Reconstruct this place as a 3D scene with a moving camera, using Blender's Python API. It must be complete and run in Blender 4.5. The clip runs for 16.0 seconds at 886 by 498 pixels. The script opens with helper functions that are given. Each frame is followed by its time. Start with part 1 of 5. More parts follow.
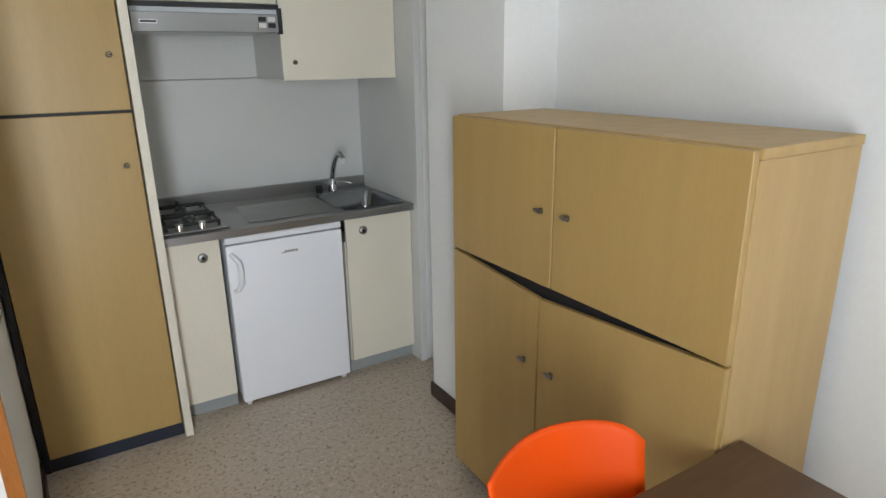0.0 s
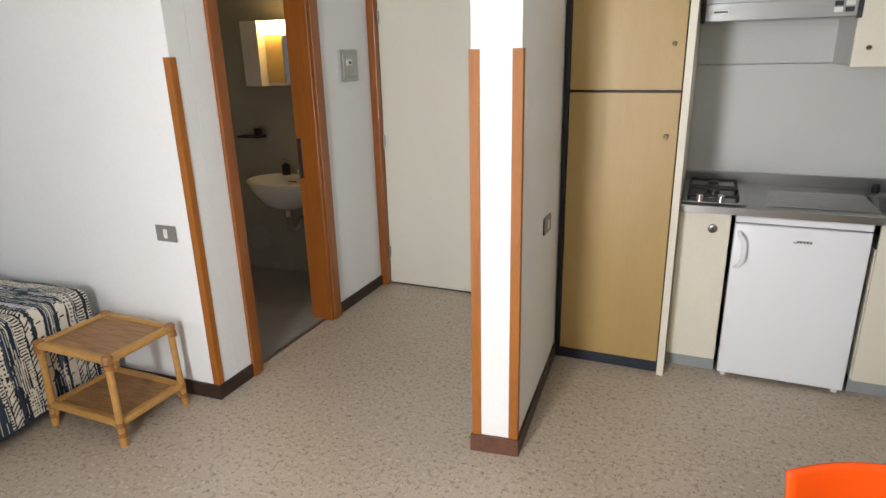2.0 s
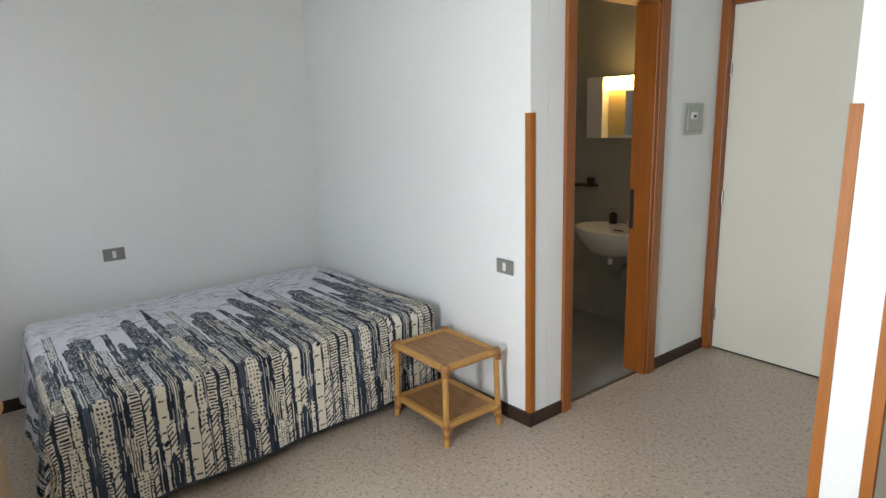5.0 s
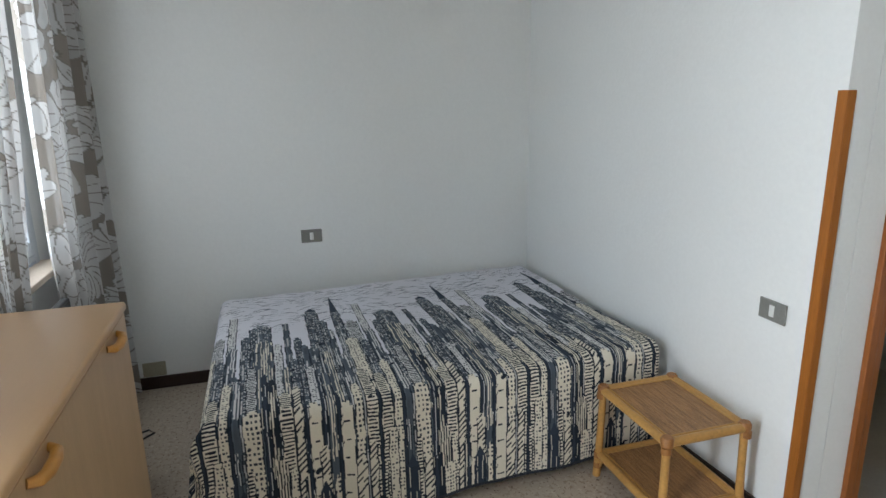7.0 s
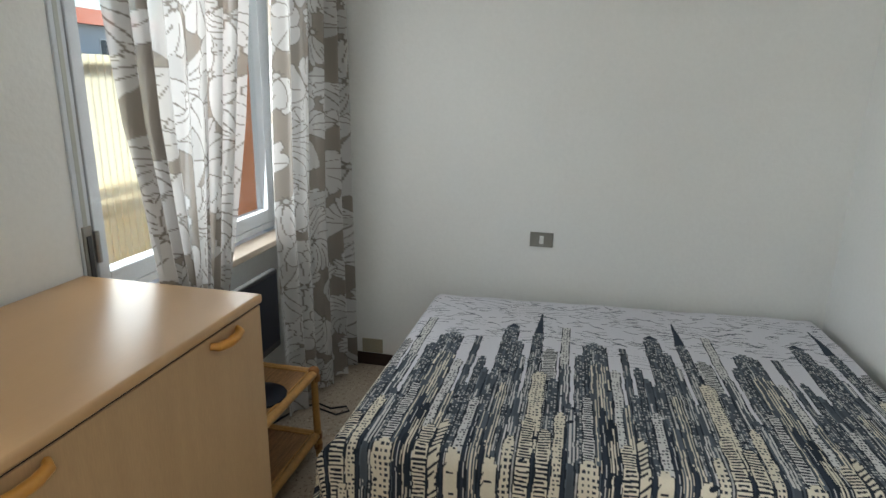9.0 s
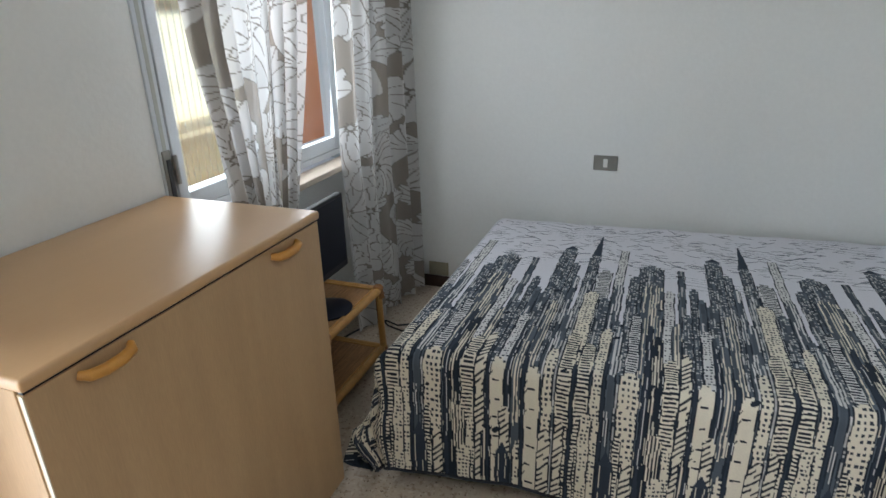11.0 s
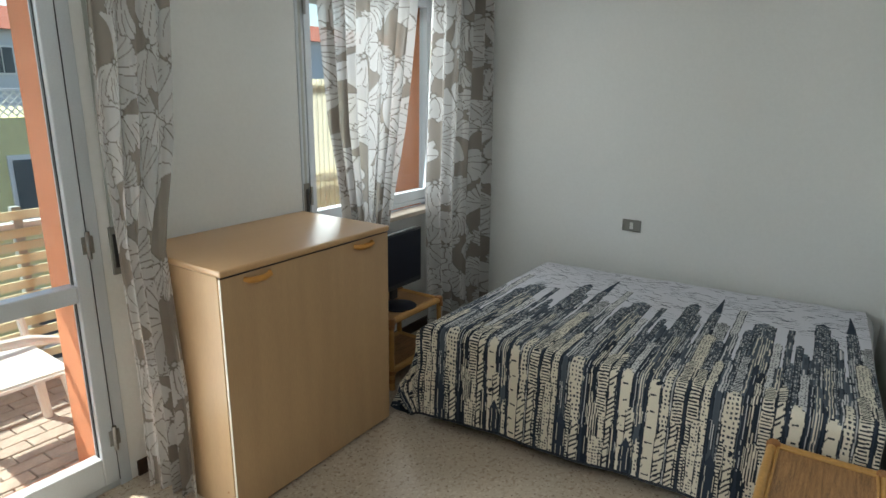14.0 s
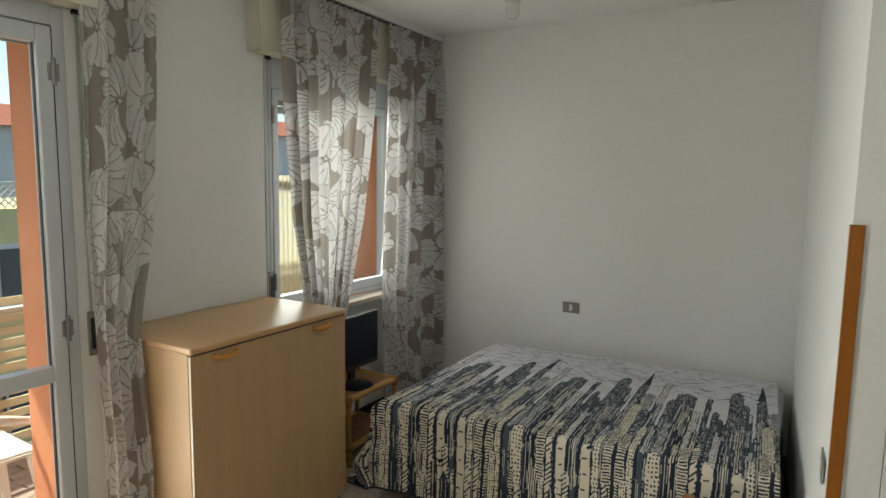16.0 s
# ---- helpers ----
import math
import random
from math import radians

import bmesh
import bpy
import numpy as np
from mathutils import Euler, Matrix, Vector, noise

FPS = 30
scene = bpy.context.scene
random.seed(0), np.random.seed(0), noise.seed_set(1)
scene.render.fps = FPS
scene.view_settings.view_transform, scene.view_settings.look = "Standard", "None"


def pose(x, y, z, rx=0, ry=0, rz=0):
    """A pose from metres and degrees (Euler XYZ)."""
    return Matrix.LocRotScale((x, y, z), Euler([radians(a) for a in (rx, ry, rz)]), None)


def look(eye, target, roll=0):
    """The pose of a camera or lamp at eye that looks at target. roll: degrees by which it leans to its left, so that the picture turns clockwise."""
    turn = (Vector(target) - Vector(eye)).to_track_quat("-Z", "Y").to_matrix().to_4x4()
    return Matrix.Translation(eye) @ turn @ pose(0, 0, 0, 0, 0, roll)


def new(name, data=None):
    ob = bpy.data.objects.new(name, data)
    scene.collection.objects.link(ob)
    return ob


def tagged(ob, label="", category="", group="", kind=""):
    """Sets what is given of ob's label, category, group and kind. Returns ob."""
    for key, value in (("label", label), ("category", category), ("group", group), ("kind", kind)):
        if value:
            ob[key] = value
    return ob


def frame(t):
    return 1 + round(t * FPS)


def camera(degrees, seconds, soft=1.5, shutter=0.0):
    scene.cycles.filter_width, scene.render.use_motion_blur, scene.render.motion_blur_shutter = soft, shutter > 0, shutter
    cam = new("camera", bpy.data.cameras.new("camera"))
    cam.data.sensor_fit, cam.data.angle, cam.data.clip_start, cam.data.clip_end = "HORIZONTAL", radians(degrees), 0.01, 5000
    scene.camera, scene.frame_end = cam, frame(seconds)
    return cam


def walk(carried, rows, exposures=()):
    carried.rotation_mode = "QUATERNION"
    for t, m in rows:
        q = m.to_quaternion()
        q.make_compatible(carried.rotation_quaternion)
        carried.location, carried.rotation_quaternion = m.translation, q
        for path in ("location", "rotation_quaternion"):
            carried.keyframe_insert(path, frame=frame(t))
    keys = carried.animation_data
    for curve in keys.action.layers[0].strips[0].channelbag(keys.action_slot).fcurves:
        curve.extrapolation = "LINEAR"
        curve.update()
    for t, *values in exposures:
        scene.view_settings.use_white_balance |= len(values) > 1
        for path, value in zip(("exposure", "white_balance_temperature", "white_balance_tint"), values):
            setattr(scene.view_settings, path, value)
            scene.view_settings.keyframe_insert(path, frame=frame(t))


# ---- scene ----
cam = camera(72.14, 16.0)
# seconds, x, y, z, pitch, roll, yaw
PATH = [
    (0, 0.1549, 0.0763, 1.5893, -17.047, 0.890, -31.506),
    (0.5, 0.2169, -0.0365, 1.5589, -17.352, 0.909, -17.523),
    (1, 0.2852, -0.1755, 1.5973, -17.673, 1.212, -3.886),
    (1.5, 0.3740, -0.2302, 1.6188, -17.795, 1.286, 9.888),
    (2, 0.4992, -0.3019, 1.6195, -17.845, 1.339, 22.973),
    (2.5, 0.5244, -0.3688, 1.6228, -17.749, 1.183, 33.111),
    (3, 0.5199, -0.4181, 1.6323, -16.985, 0.941, 40.572),
    (3.5, 0.5434, -0.4425, 1.6443, -15.511, 0.644, 45.802),
    (6, 0.2504, -0.3898, 1.6331, -11.613, 1.784, 57.951),
    (6.5, 0.0613, -0.2507, 1.6352, -12.829, 1.686, 64.690),
    (7, -0.0912, -0.0564, 1.6262, -13.918, 0.965, 73.333),
    (7.5, -0.2693, 0.0659, 1.5829, -15.050, 0.186, 80.869),
    (8, -0.3856, 0.1681, 1.6182, -15.277, 0.011, 88.424),
    (8.5, -0.4620, 0.2845, 1.6340, -14.589, -0.251, 96.891),
    (9, -0.5636, 0.3727, 1.6387, -15.413, -1.087, 102.982),
    (11.5, -0.4710, 0.5930, 1.6140, -22.800, 1.700, 112.400),
    (12, -0.2917, 0.7305, 1.6135, -22.968, 1.124, 115.466),
    (12.5, -0.1352, 0.8744, 1.6286, -21.965, 0.599, 117.233),
    (13, -0.0167, 1.0879, 1.6578, -19.477, 0.322, 120.998),
    (13.5, 0.1127, 1.2886, 1.6753, -16.802, -0.398, 123.826),
    (14, 0.2111, 1.3437, 1.6965, -14.809, -0.761, 124.054),
    (14.5, 0.3093, 1.3642, 1.7172, -12.767, -0.885, 122.145),
    (15, 0.4012, 1.3959, 1.7281, -9.572, -0.815, 120.346),
    (15.5, 0.4299, 1.4711, 1.7436, -6.586, -0.811, 120.024),
    (16, 0.4535, 1.5908, 1.7386, -6.465, -0.807, 120.736),
]
EXPOSURES = [(0.0, 0.64, 6350, 9), (0.5, 0.74, 6350, 9), (1.0, 0.87, 7100, 12), (1.5, 0.96, 7250, 13), (2.0, 1.02, 6750, 12), (2.5, 0.98, 6650, 10), (3.5, 1.02, 6600, 9), (6.0, 0.98, 6200, 7), (7.0, 0.78, 6150, 6), (9.0, 0.88, 6600, 5), (11.5, 0.93, 6150, 7), (12.5, 0.95, 6250, 7), (13.5, 0.74, 6350, 3), (14.5, 0.60, 6650, 2), (16.0, 0.46, 7250, 2)]
walk(cam, [(t, pose(x, y, z, 90 + pitch, roll, yaw)) for t, x, y, z, pitch, roll, yaw in PATH], EXPOSURES)

# ---- light ----
SUN_TO = Vector((0.42, -0.80, 1.25)).normalized()
world = bpy.data.worlds.new("world")
scene.world = world
world.use_nodes = True
wn = world.node_tree.nodes
sky = wn.new("ShaderNodeTexSky")
sky.sky_type = "NISHITA"
sky.sun_disc = False
sky.sun_elevation = math.asin(SUN_TO.z)
sky.sun_rotation = math.atan2(SUN_TO.x, SUN_TO.y)
wn["Background"].inputs[1].default_value = 0.15
world.node_tree.links.new(sky.outputs[0], wn["Background"].inputs[0])
sun_data = bpy.data.lights.new("sun", "SUN")
sun_data.energy, sun_data.angle, sun_data.color = 5.0, radians(0.5), (1.0, 0.95, 0.87)
sun = new("sun", sun_data)
sun.matrix_world = look((0, -30, 40), Vector((0, -30, 40)) - SUN_TO)


def area_lamp(name, place, target, sx, sy, watts, color):
    data = bpy.data.lights.new(name, "AREA")
    data.shape, data.size, data.size_y, data.energy, data.color = "RECTANGLE", sx, sy, watts, color
    ob = new(name, data)
    ob.matrix_world = look(place, target)
    return ob


# daylight through the balcony door and the window
area_lamp("door_daylight", (-0.42, -1.075, 1.18), (0.20, 0.0, 1.15), 0.46, 2.10, 47, (0.93, 0.96, 1.0))
area_lamp("window_daylight", (-2.70, -1.078, 1.60), (-2.66, 0.0, 1.50), 1.02, 1.20, 10.5, (0.93, 0.96, 1.0))

# ---- materials ----
MATS = {}


def lin(r, g, b):
    """Linear colour from 8-bit values."""
    f = lambda v: v / 12.92 if v <= 0.04045 else ((v + 0.055) / 1.055) ** 2.4
    return (f(r / 255), f(g / 255), f(b / 255), 1.0)


def material(name, color, rough=0.5, metal=0.0, vary=0.06, scale=6.0, fine=90.0, bump=0.02, stretch=(1, 1, 1), spec=0.5, second=None, coat=0.0, gloss=0.08):
    """A surface with coarse and fine variation of its colour, gloss and relief. stretch lengthens the grain along an axis."""
    m = bpy.data.materials.new(name)
    m.use_nodes = True
    nt = m.node_tree
    n, l = nt.nodes, nt.links
    bsdf = n["Principled BSDF"]
    tc = n.new("ShaderNodeTexCoord")
    mp = n.new("ShaderNodeMapping")
    mp.inputs["Scale"].default_value = stretch
    l.new(tc.outputs["Object"], mp.inputs["Vector"])
    info = n.new("ShaderNodeObjectInfo")
    shift = n.new("ShaderNodeVectorMath")
    shift.operation = "ADD"
    l.new(mp.outputs[0], shift.inputs[0])
    big = n.new("ShaderNodeMath")
    big.operation = "MULTIPLY"
    big.inputs[1].default_value = 37.0
    l.new(info.outputs["Random"], big.inputs[0])
    l.new(big.outputs[0], shift.inputs[1])
    a = n.new("ShaderNodeTexNoise")
    a.inputs["Scale"].default_value, a.inputs["Detail"].default_value = scale, 3.0
    b = n.new("ShaderNodeTexNoise")
    b.inputs["Scale"].default_value, b.inputs["Detail"].default_value = fine, 2.0
    l.new(shift.outputs[0], a.inputs["Vector"])
    l.new(shift.outputs[0], b.inputs["Vector"])
    mix = n.new("ShaderNodeMix")
    mix.data_type = "RGBA"
    c = color if len(color) == 4 else (*color, 1.0)
    d = second or tuple(max(0.0, v * (1 - 3.2 * vary)) for v in c[:3])
    mix.inputs[6].default_value, mix.inputs[7].default_value = c, (*d[:3], 1.0)
    add = n.new("ShaderNodeMath")
    add.operation = "MULTIPLY_ADD"
    add.inputs[1].default_value = 0.5
    half = n.new("ShaderNodeMath")
    half.operation = "MULTIPLY"
    half.inputs[1].default_value = 0.5
    l.new(b.outputs["Fac"], half.inputs[0])
    l.new(a.outputs["Fac"], add.inputs[0])
    l.new(half.outputs[0], add.inputs[2])
    ramp = n.new("ShaderNodeMapRange")
    ramp.inputs["From Min"].default_value, ramp.inputs["From Max"].default_value = 0.36, 0.66
    l.new(add.outputs[0], ramp.inputs["Value"])
    l.new(ramp.outputs[0], mix.inputs[0])
    l.new(mix.outputs[2], bsdf.inputs["Base Color"])
    rr = n.new("ShaderNodeMapRange")
    rr.inputs["To Min"].default_value, rr.inputs["To Max"].default_value = max(0.02, rough - gloss), min(1.0, rough + gloss)
    l.new(a.outputs["Fac"], rr.inputs["Value"])
    l.new(rr.outputs[0], bsdf.inputs["Roughness"])
    bsdf.inputs["Metallic"].default_value = metal
    bsdf.inputs["Specular IOR Level"].default_value = spec
    bsdf.inputs["Coat Weight"].default_value = coat
    if bump:
        bp = n.new("ShaderNodeBump")
        bp.inputs["Strength"].default_value, bp.inputs["Distance"].default_value = min(1.0, bump * 10), 0.002
        l.new(b.outputs["Fac"], bp.inputs["Height"])
        l.new(bp.outputs[0], bsdf.inputs["Normal"])
    MATS[name] = m
    return m


WALL = material("white_plaster", (0.83, 0.84, 0.83), 0.85, vary=0.012, scale=1.5, fine=60, bump=0.05, spec=0.2)
CEIL = material("ceiling_plaster", (0.85, 0.86, 0.85), 0.9, vary=0.012, scale=1.2, fine=40, bump=0.04, spec=0.2)
BASE = material("dark_skirting", (0.045, 0.024, 0.018), 0.42, vary=0.12, scale=8, fine=60)
SKIRT_WOOD = material("brown_skirting", (0.16, 0.065, 0.035), 0.45, vary=0.12, scale=8, fine=60)
TRIM = material("varnished_trim", (0.33, 0.100, 0.014), 0.35, vary=0.10, scale=5, fine=45, stretch=(6, 6, 0.5), coat=0.2)
TRIM_LIGHT = material("varnished_corner_trim", (0.39, 0.135, 0.022), 0.45, vary=0.08, scale=5, fine=45, stretch=(6, 6, 0.5), spec=0.3)
CREAM = material("cream_laminate", (0.77, 0.73, 0.61), 0.45, vary=0.02, scale=3, fine=120, bump=0.01)
DOOR_CREAM = material("cream_door", (0.79, 0.77, 0.67), 0.5, vary=0.02, scale=2, fine=120, bump=0.01)
GREYLAM = material("grey_white_laminate", (0.66, 0.67, 0.65), 0.5, vary=0.02, scale=3, fine=120, bump=0.01)
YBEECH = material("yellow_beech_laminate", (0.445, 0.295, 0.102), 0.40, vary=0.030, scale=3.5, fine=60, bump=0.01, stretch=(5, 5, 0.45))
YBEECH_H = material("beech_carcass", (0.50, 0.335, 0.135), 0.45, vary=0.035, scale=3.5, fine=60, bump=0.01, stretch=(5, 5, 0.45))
BEECH = material("pink_beech_laminate", (0.50, 0.33, 0.178), 0.36, gloss=0.03, vary=0.045, scale=3.5, fine=55, bump=0.008, stretch=(5, 5, 0.5))
BEECH_T = material("beech_top_laminate", (0.54, 0.335, 0.17), 0.33, gloss=0.015, vary=0.010, scale=3.5, fine=55, bump=0.006, stretch=(0.5, 5, 5))
PULL = material("honey_wood_pull", (0.58, 0.27, 0.05), 0.35, vary=0.05, scale=9, fine=70)
# black parts such as legs, and solid fills painting the shade in gaps
BLACKGAP = material("black_parts_and_gap_shade", (0.012, 0.013, 0.018), 0.5, vary=0.1, bump=0)
NAVY = material("navy_plinth", (0.012, 0.018, 0.035), 0.5, vary=0.1, bump=0.01)
GREYPL = material("grey_plinth", (0.33, 0.36, 0.36), 0.45, vary=0.04, bump=0.01)
STEEL = material("brushed_steel", (0.37, 0.375, 0.375), 0.32, 1.0, vary=0.02, scale=4, fine=200, bump=0.0, stretch=(0.4, 6, 6), gloss=0.02)
# smoother than the worktop steel, and darkened to paint the bowl's shade
BOWL_STEEL = material("polished_shaded_sink_steel", (0.30, 0.31, 0.33), 0.16, 1.0, vary=0.03, scale=4, fine=200, bump=0.004)
CHROME = material("chrome", (0.70, 0.71, 0.72), 0.10, 1.0, vary=0.02, bump=0)
DULLMETAL = material("dull_metal", (0.32, 0.32, 0.31), 0.38, 1.0, vary=0.05, bump=0)
BRONZE = material("dull_bronze", (0.17, 0.135, 0.09), 0.45, 0.6, vary=0.06, bump=0)
IRON = material("black_iron", (0.015, 0.016, 0.018), 0.45, vary=0.1, bump=0.01)
FRIDGE = material("white_enamel", (0.84, 0.86, 0.90), 0.34, vary=0.0, scale=2, fine=200, bump=0.0, gloss=0.0)
PLASTIC_W = material("white_plastic", (0.78, 0.78, 0.76), 0.4, vary=0.02, bump=0.005)
PLATE = material("bronze_grey_plate", (0.25, 0.245, 0.225), 0.42, vary=0.05, bump=0.005)
PLATE_BEIGE = material("beige_plate", (0.40, 0.37, 0.27), 0.5, vary=0.05, bump=0.005)
PANELGREY = material("grey_panel_plastic", (0.42, 0.44, 0.41), 0.45, vary=0.03, bump=0.005)
DARKPL = material("dark_plastic", (0.02, 0.021, 0.024), 0.35, vary=0.1, bump=0)
SCREEN = material("dark_screen", (0.006, 0.008, 0.018), 0.30, vary=0.05, bump=0, spec=0.25, gloss=0.02)
ORANGE = material("orange_plastic", (0.84, 0.085, 0.002), 0.48, vary=0.02, scale=2, fine=200, bump=0.006, spec=0.3, gloss=0.03)
TABLE = material("dark_brown_table", (0.115, 0.062, 0.032), 0.32, vary=0.08, scale=3, fine=40, stretch=(0.5, 5, 5))
RATTAN = material("honey_rattan", (0.56, 0.30, 0.085), 0.4, vary=0.09, scale=14, fine=80, bump=0.03)
RATTAN_D = material("rattan_binding", (0.36, 0.155, 0.045), 0.45, vary=0.1, scale=40, fine=160, bump=0.04)
WEAVE = material("woven_cane", (0.46, 0.235, 0.09), 0.5, vary=0.20, scale=9, fine=60, bump=0.05, stretch=(1, 12, 1))
ALU = material("grey_aluminium", (0.58, 0.62, 0.66), 0.35, 0.10, vary=0.03, scale=3, fine=150, bump=0.006)
ALU_D = material("dark_gasket", (0.05, 0.055, 0.06), 0.5, vary=0.05, bump=0)
SILL = material("beige_stone_sill", (0.66, 0.56, 0.46), 0.45, vary=0.06, scale=10, fine=120, bump=0.01)
PELMET = material("cream_casing", (0.66, 0.63, 0.53), 0.6, vary=0.02, scale=3, fine=80, bump=0.01)
TERRA = material("terracotta_render", (0.68, 0.30, 0.165), 0.9, vary=0.04, scale=3, fine=80, bump=0.08, spec=0.2)
# cream panel whose base colour carries the warm lamp's yellow light
PANEL_Y = material("lamplit_yellow_panel", (0.78, 0.60, 0.26), 0.4, vary=0.03, scale=4, bump=0)
TILE_W = material("bath_wall_tile", (0.42, 0.43, 0.42), 0.25, vary=0.03, scale=3, fine=80, bump=0.01)
TILE_F = material("bath_floor_tile", (0.30, 0.30, 0.29), 0.35, vary=0.05, scale=5, fine=90, bump=0.01)
CERAMIC = material("white_ceramic", (0.80, 0.80, 0.77), 0.12, vary=0.01, bump=0)
MIRROR = material("mirror", (0.85, 0.86, 0.85), 0.02, 1.0, vary=0.0, bump=0)
MATTRESS = material("mattress_ticking", (0.5, 0.5, 0.5), 0.9, vary=0.05, bump=0.04)
BEDBASE = material("dark_bed_fabric", (0.02, 0.024, 0.035), 0.8, vary=0.1, bump=0.04)
SLAT = material("yellow_slat", (0.80, 0.71, 0.47), 0.6, vary=0.06, scale=6, fine=60, stretch=(0.5, 5, 5))
PAVER = material("brown_paver", (0.50, 0.41, 0.345), 0.7, vary=0.10, scale=12, fine=120, bump=0.05)
GROUT = material("paver_bed", (0.20, 0.17, 0.15), 0.9, vary=0.08, scale=12, fine=120, bump=0.05)
YELLOWR = material("yellow_render", (0.80, 0.74, 0.38), 0.9, vary=0.05, scale=0.6, fine=8, bump=0.03, spec=0.2)
WHITER = material("pale_render", (0.66, 0.68, 0.70), 0.9, vary=0.04, scale=0.6, fine=8, bump=0.03, spec=0.2)
ROOF = material("red_roof_tile", (0.42, 0.12, 0.06), 0.8, vary=0.12, scale=2, fine=14, bump=0.08)
SHUT = material("window_shutter_dark", (0.08, 0.10, 0.11), 0.5, vary=0.1, bump=0)
GROUND = material("street_asphalt", (0.06, 0.06, 0.06), 0.9, vary=0.1, scale=0.5, fine=10, bump=0.05)
SCREEN_W = material("cream_screen_slat", (0.82, 0.79, 0.66), 0.6, vary=0.04, scale=6, fine=60)


def let_light_through(m, share):
    """Makes a thin plastic translucent."""
    n, l = m.node_tree.nodes, m.node_tree.links
    tl, mx = n.new("ShaderNodeBsdfTranslucent"), n.new("ShaderNodeMixShader")
    tl.inputs["Color"].default_value = (0.95, 0.92, 0.80, 1)
    mx.inputs[0].default_value = share
    l.new(n["Principled BSDF"].outputs[0], mx.inputs[1])
    l.new(tl.outputs[0], mx.inputs[2])
    l.new(mx.outputs[0], n["Material Output"].inputs["Surface"])


let_light_through(SCREEN_W, 0.8)
let_light_through(SLAT, 0.3)
SEAT_W = material("white_garden_plastic", (0.80, 0.79, 0.76), 0.45, vary=0.02, bump=0.005)


def floor_material():
    """Speckled beige-grey sheet flooring."""
    m = bpy.data.materials.new("speckled_floor")
    m.use_nodes = True
    nt = m.node_tree
    n, l = nt.nodes, nt.links
    bsdf = n["Principled BSDF"]
    tc = n.new("ShaderNodeTexCoord")

    def noise_at(scale, detail, lo, hi):
        x = n.new("ShaderNodeTexNoise")
        x.inputs["Scale"].default_value, x.inputs["Detail"].default_value = scale, detail
        l.new(tc.outputs["Object"], x.inputs["Vector"])
        r = n.new("ShaderNodeMapRange")
        r.inputs["From Min"].default_value, r.inputs["From Max"].default_value = lo, hi
        l.new(x.outputs["Fac"], r.inputs["Value"])
        return r.outputs[0]

    def mix_in(prev, fac, color):
        x = n.new("ShaderNodeMix")
        x.data_type = "RGBA"
        l.new(fac, x.inputs[0])
        if isinstance(prev, tuple):
            x.inputs[6].default_value = prev
        else:
            l.new(prev, x.inputs[6])
        x.inputs[7].default_value = color
        return x.outputs[2]

    c = mix_in((0.53, 0.45, 0.36, 1), noise_at(1.6, 3, 0.35, 0.65), (0.47, 0.395, 0.31, 1))
    c = mix_in(c, noise_at(44, 4, 0.53, 0.68), (0.34, 0.255, 0.185, 1))
    c = mix_in(c, noise_at(52, 3, 0.56, 0.68), (0.60, 0.53, 0.44, 1))
    c = mix_in(c, noise_at(75, 1, 0.66, 0.71), (0.15, 0.10, 0.07, 1))
    l.new(c, bsdf.inputs["Base Color"])
    rr = n.new("ShaderNodeMapRange")
    rr.inputs["To Min"].default_value, rr.inputs["To Max"].default_value = 0.30, 0.46
    l.new(noise_at(3.0, 4, 0.3, 0.7), rr.inputs["Value"])
    l.new(rr.outputs[0], bsdf.inputs["Roughness"])
    bp = n.new("ShaderNodeBump")
    bp.inputs["Strength"].default_value, bp.inputs["Distance"].default_value = 0.12, 0.001
    l.new(noise_at(60, 2, 0.3, 0.7), bp.inputs["Height"])
    l.new(bp.outputs[0], bsdf.inputs["Normal"])
    return m


FLOOR = floor_material()


def glass_material():
    """Thin window glass: clear, with a glossy face."""
    m = bpy.data.materials.new("window_glass")
    m.use_nodes = True
    n, l = m.node_tree.nodes, m.node_tree.links
    n.remove(n["Principled BSDF"])
    t, g, mx, fr, pw = n.new("ShaderNodeBsdfTransparent"), n.new("ShaderNodeBsdfGlossy"), n.new("ShaderNodeMixShader"), n.new("ShaderNodeLayerWeight"), n.new("ShaderNodeMath")
    g.inputs["Roughness"].default_value = 0.01
    t.inputs["Color"].default_value = (0.96, 0.98, 0.98, 1)
    fr.inputs["Blend"].default_value = 0.5
    pw.operation = "POWER"
    pw.inputs[1].default_value = 4.0
    ad = n.new("ShaderNodeMath")
    ad.operation = "MULTIPLY_ADD"
    ad.inputs[1].default_value, ad.inputs[2].default_value = 0.7, 0.022
    l.new(fr.outputs["Facing"], pw.inputs[0])
    l.new(pw.outputs[0], ad.inputs[0])
    l.new(ad.outputs[0], mx.inputs[0])
    l.new(t.outputs[0], mx.inputs[1])
    l.new(g.outputs[0], mx.inputs[2])
    l.new(mx.outputs[0], n["Material Output"].inputs["Surface"])
    return m


GLASS = glass_material()


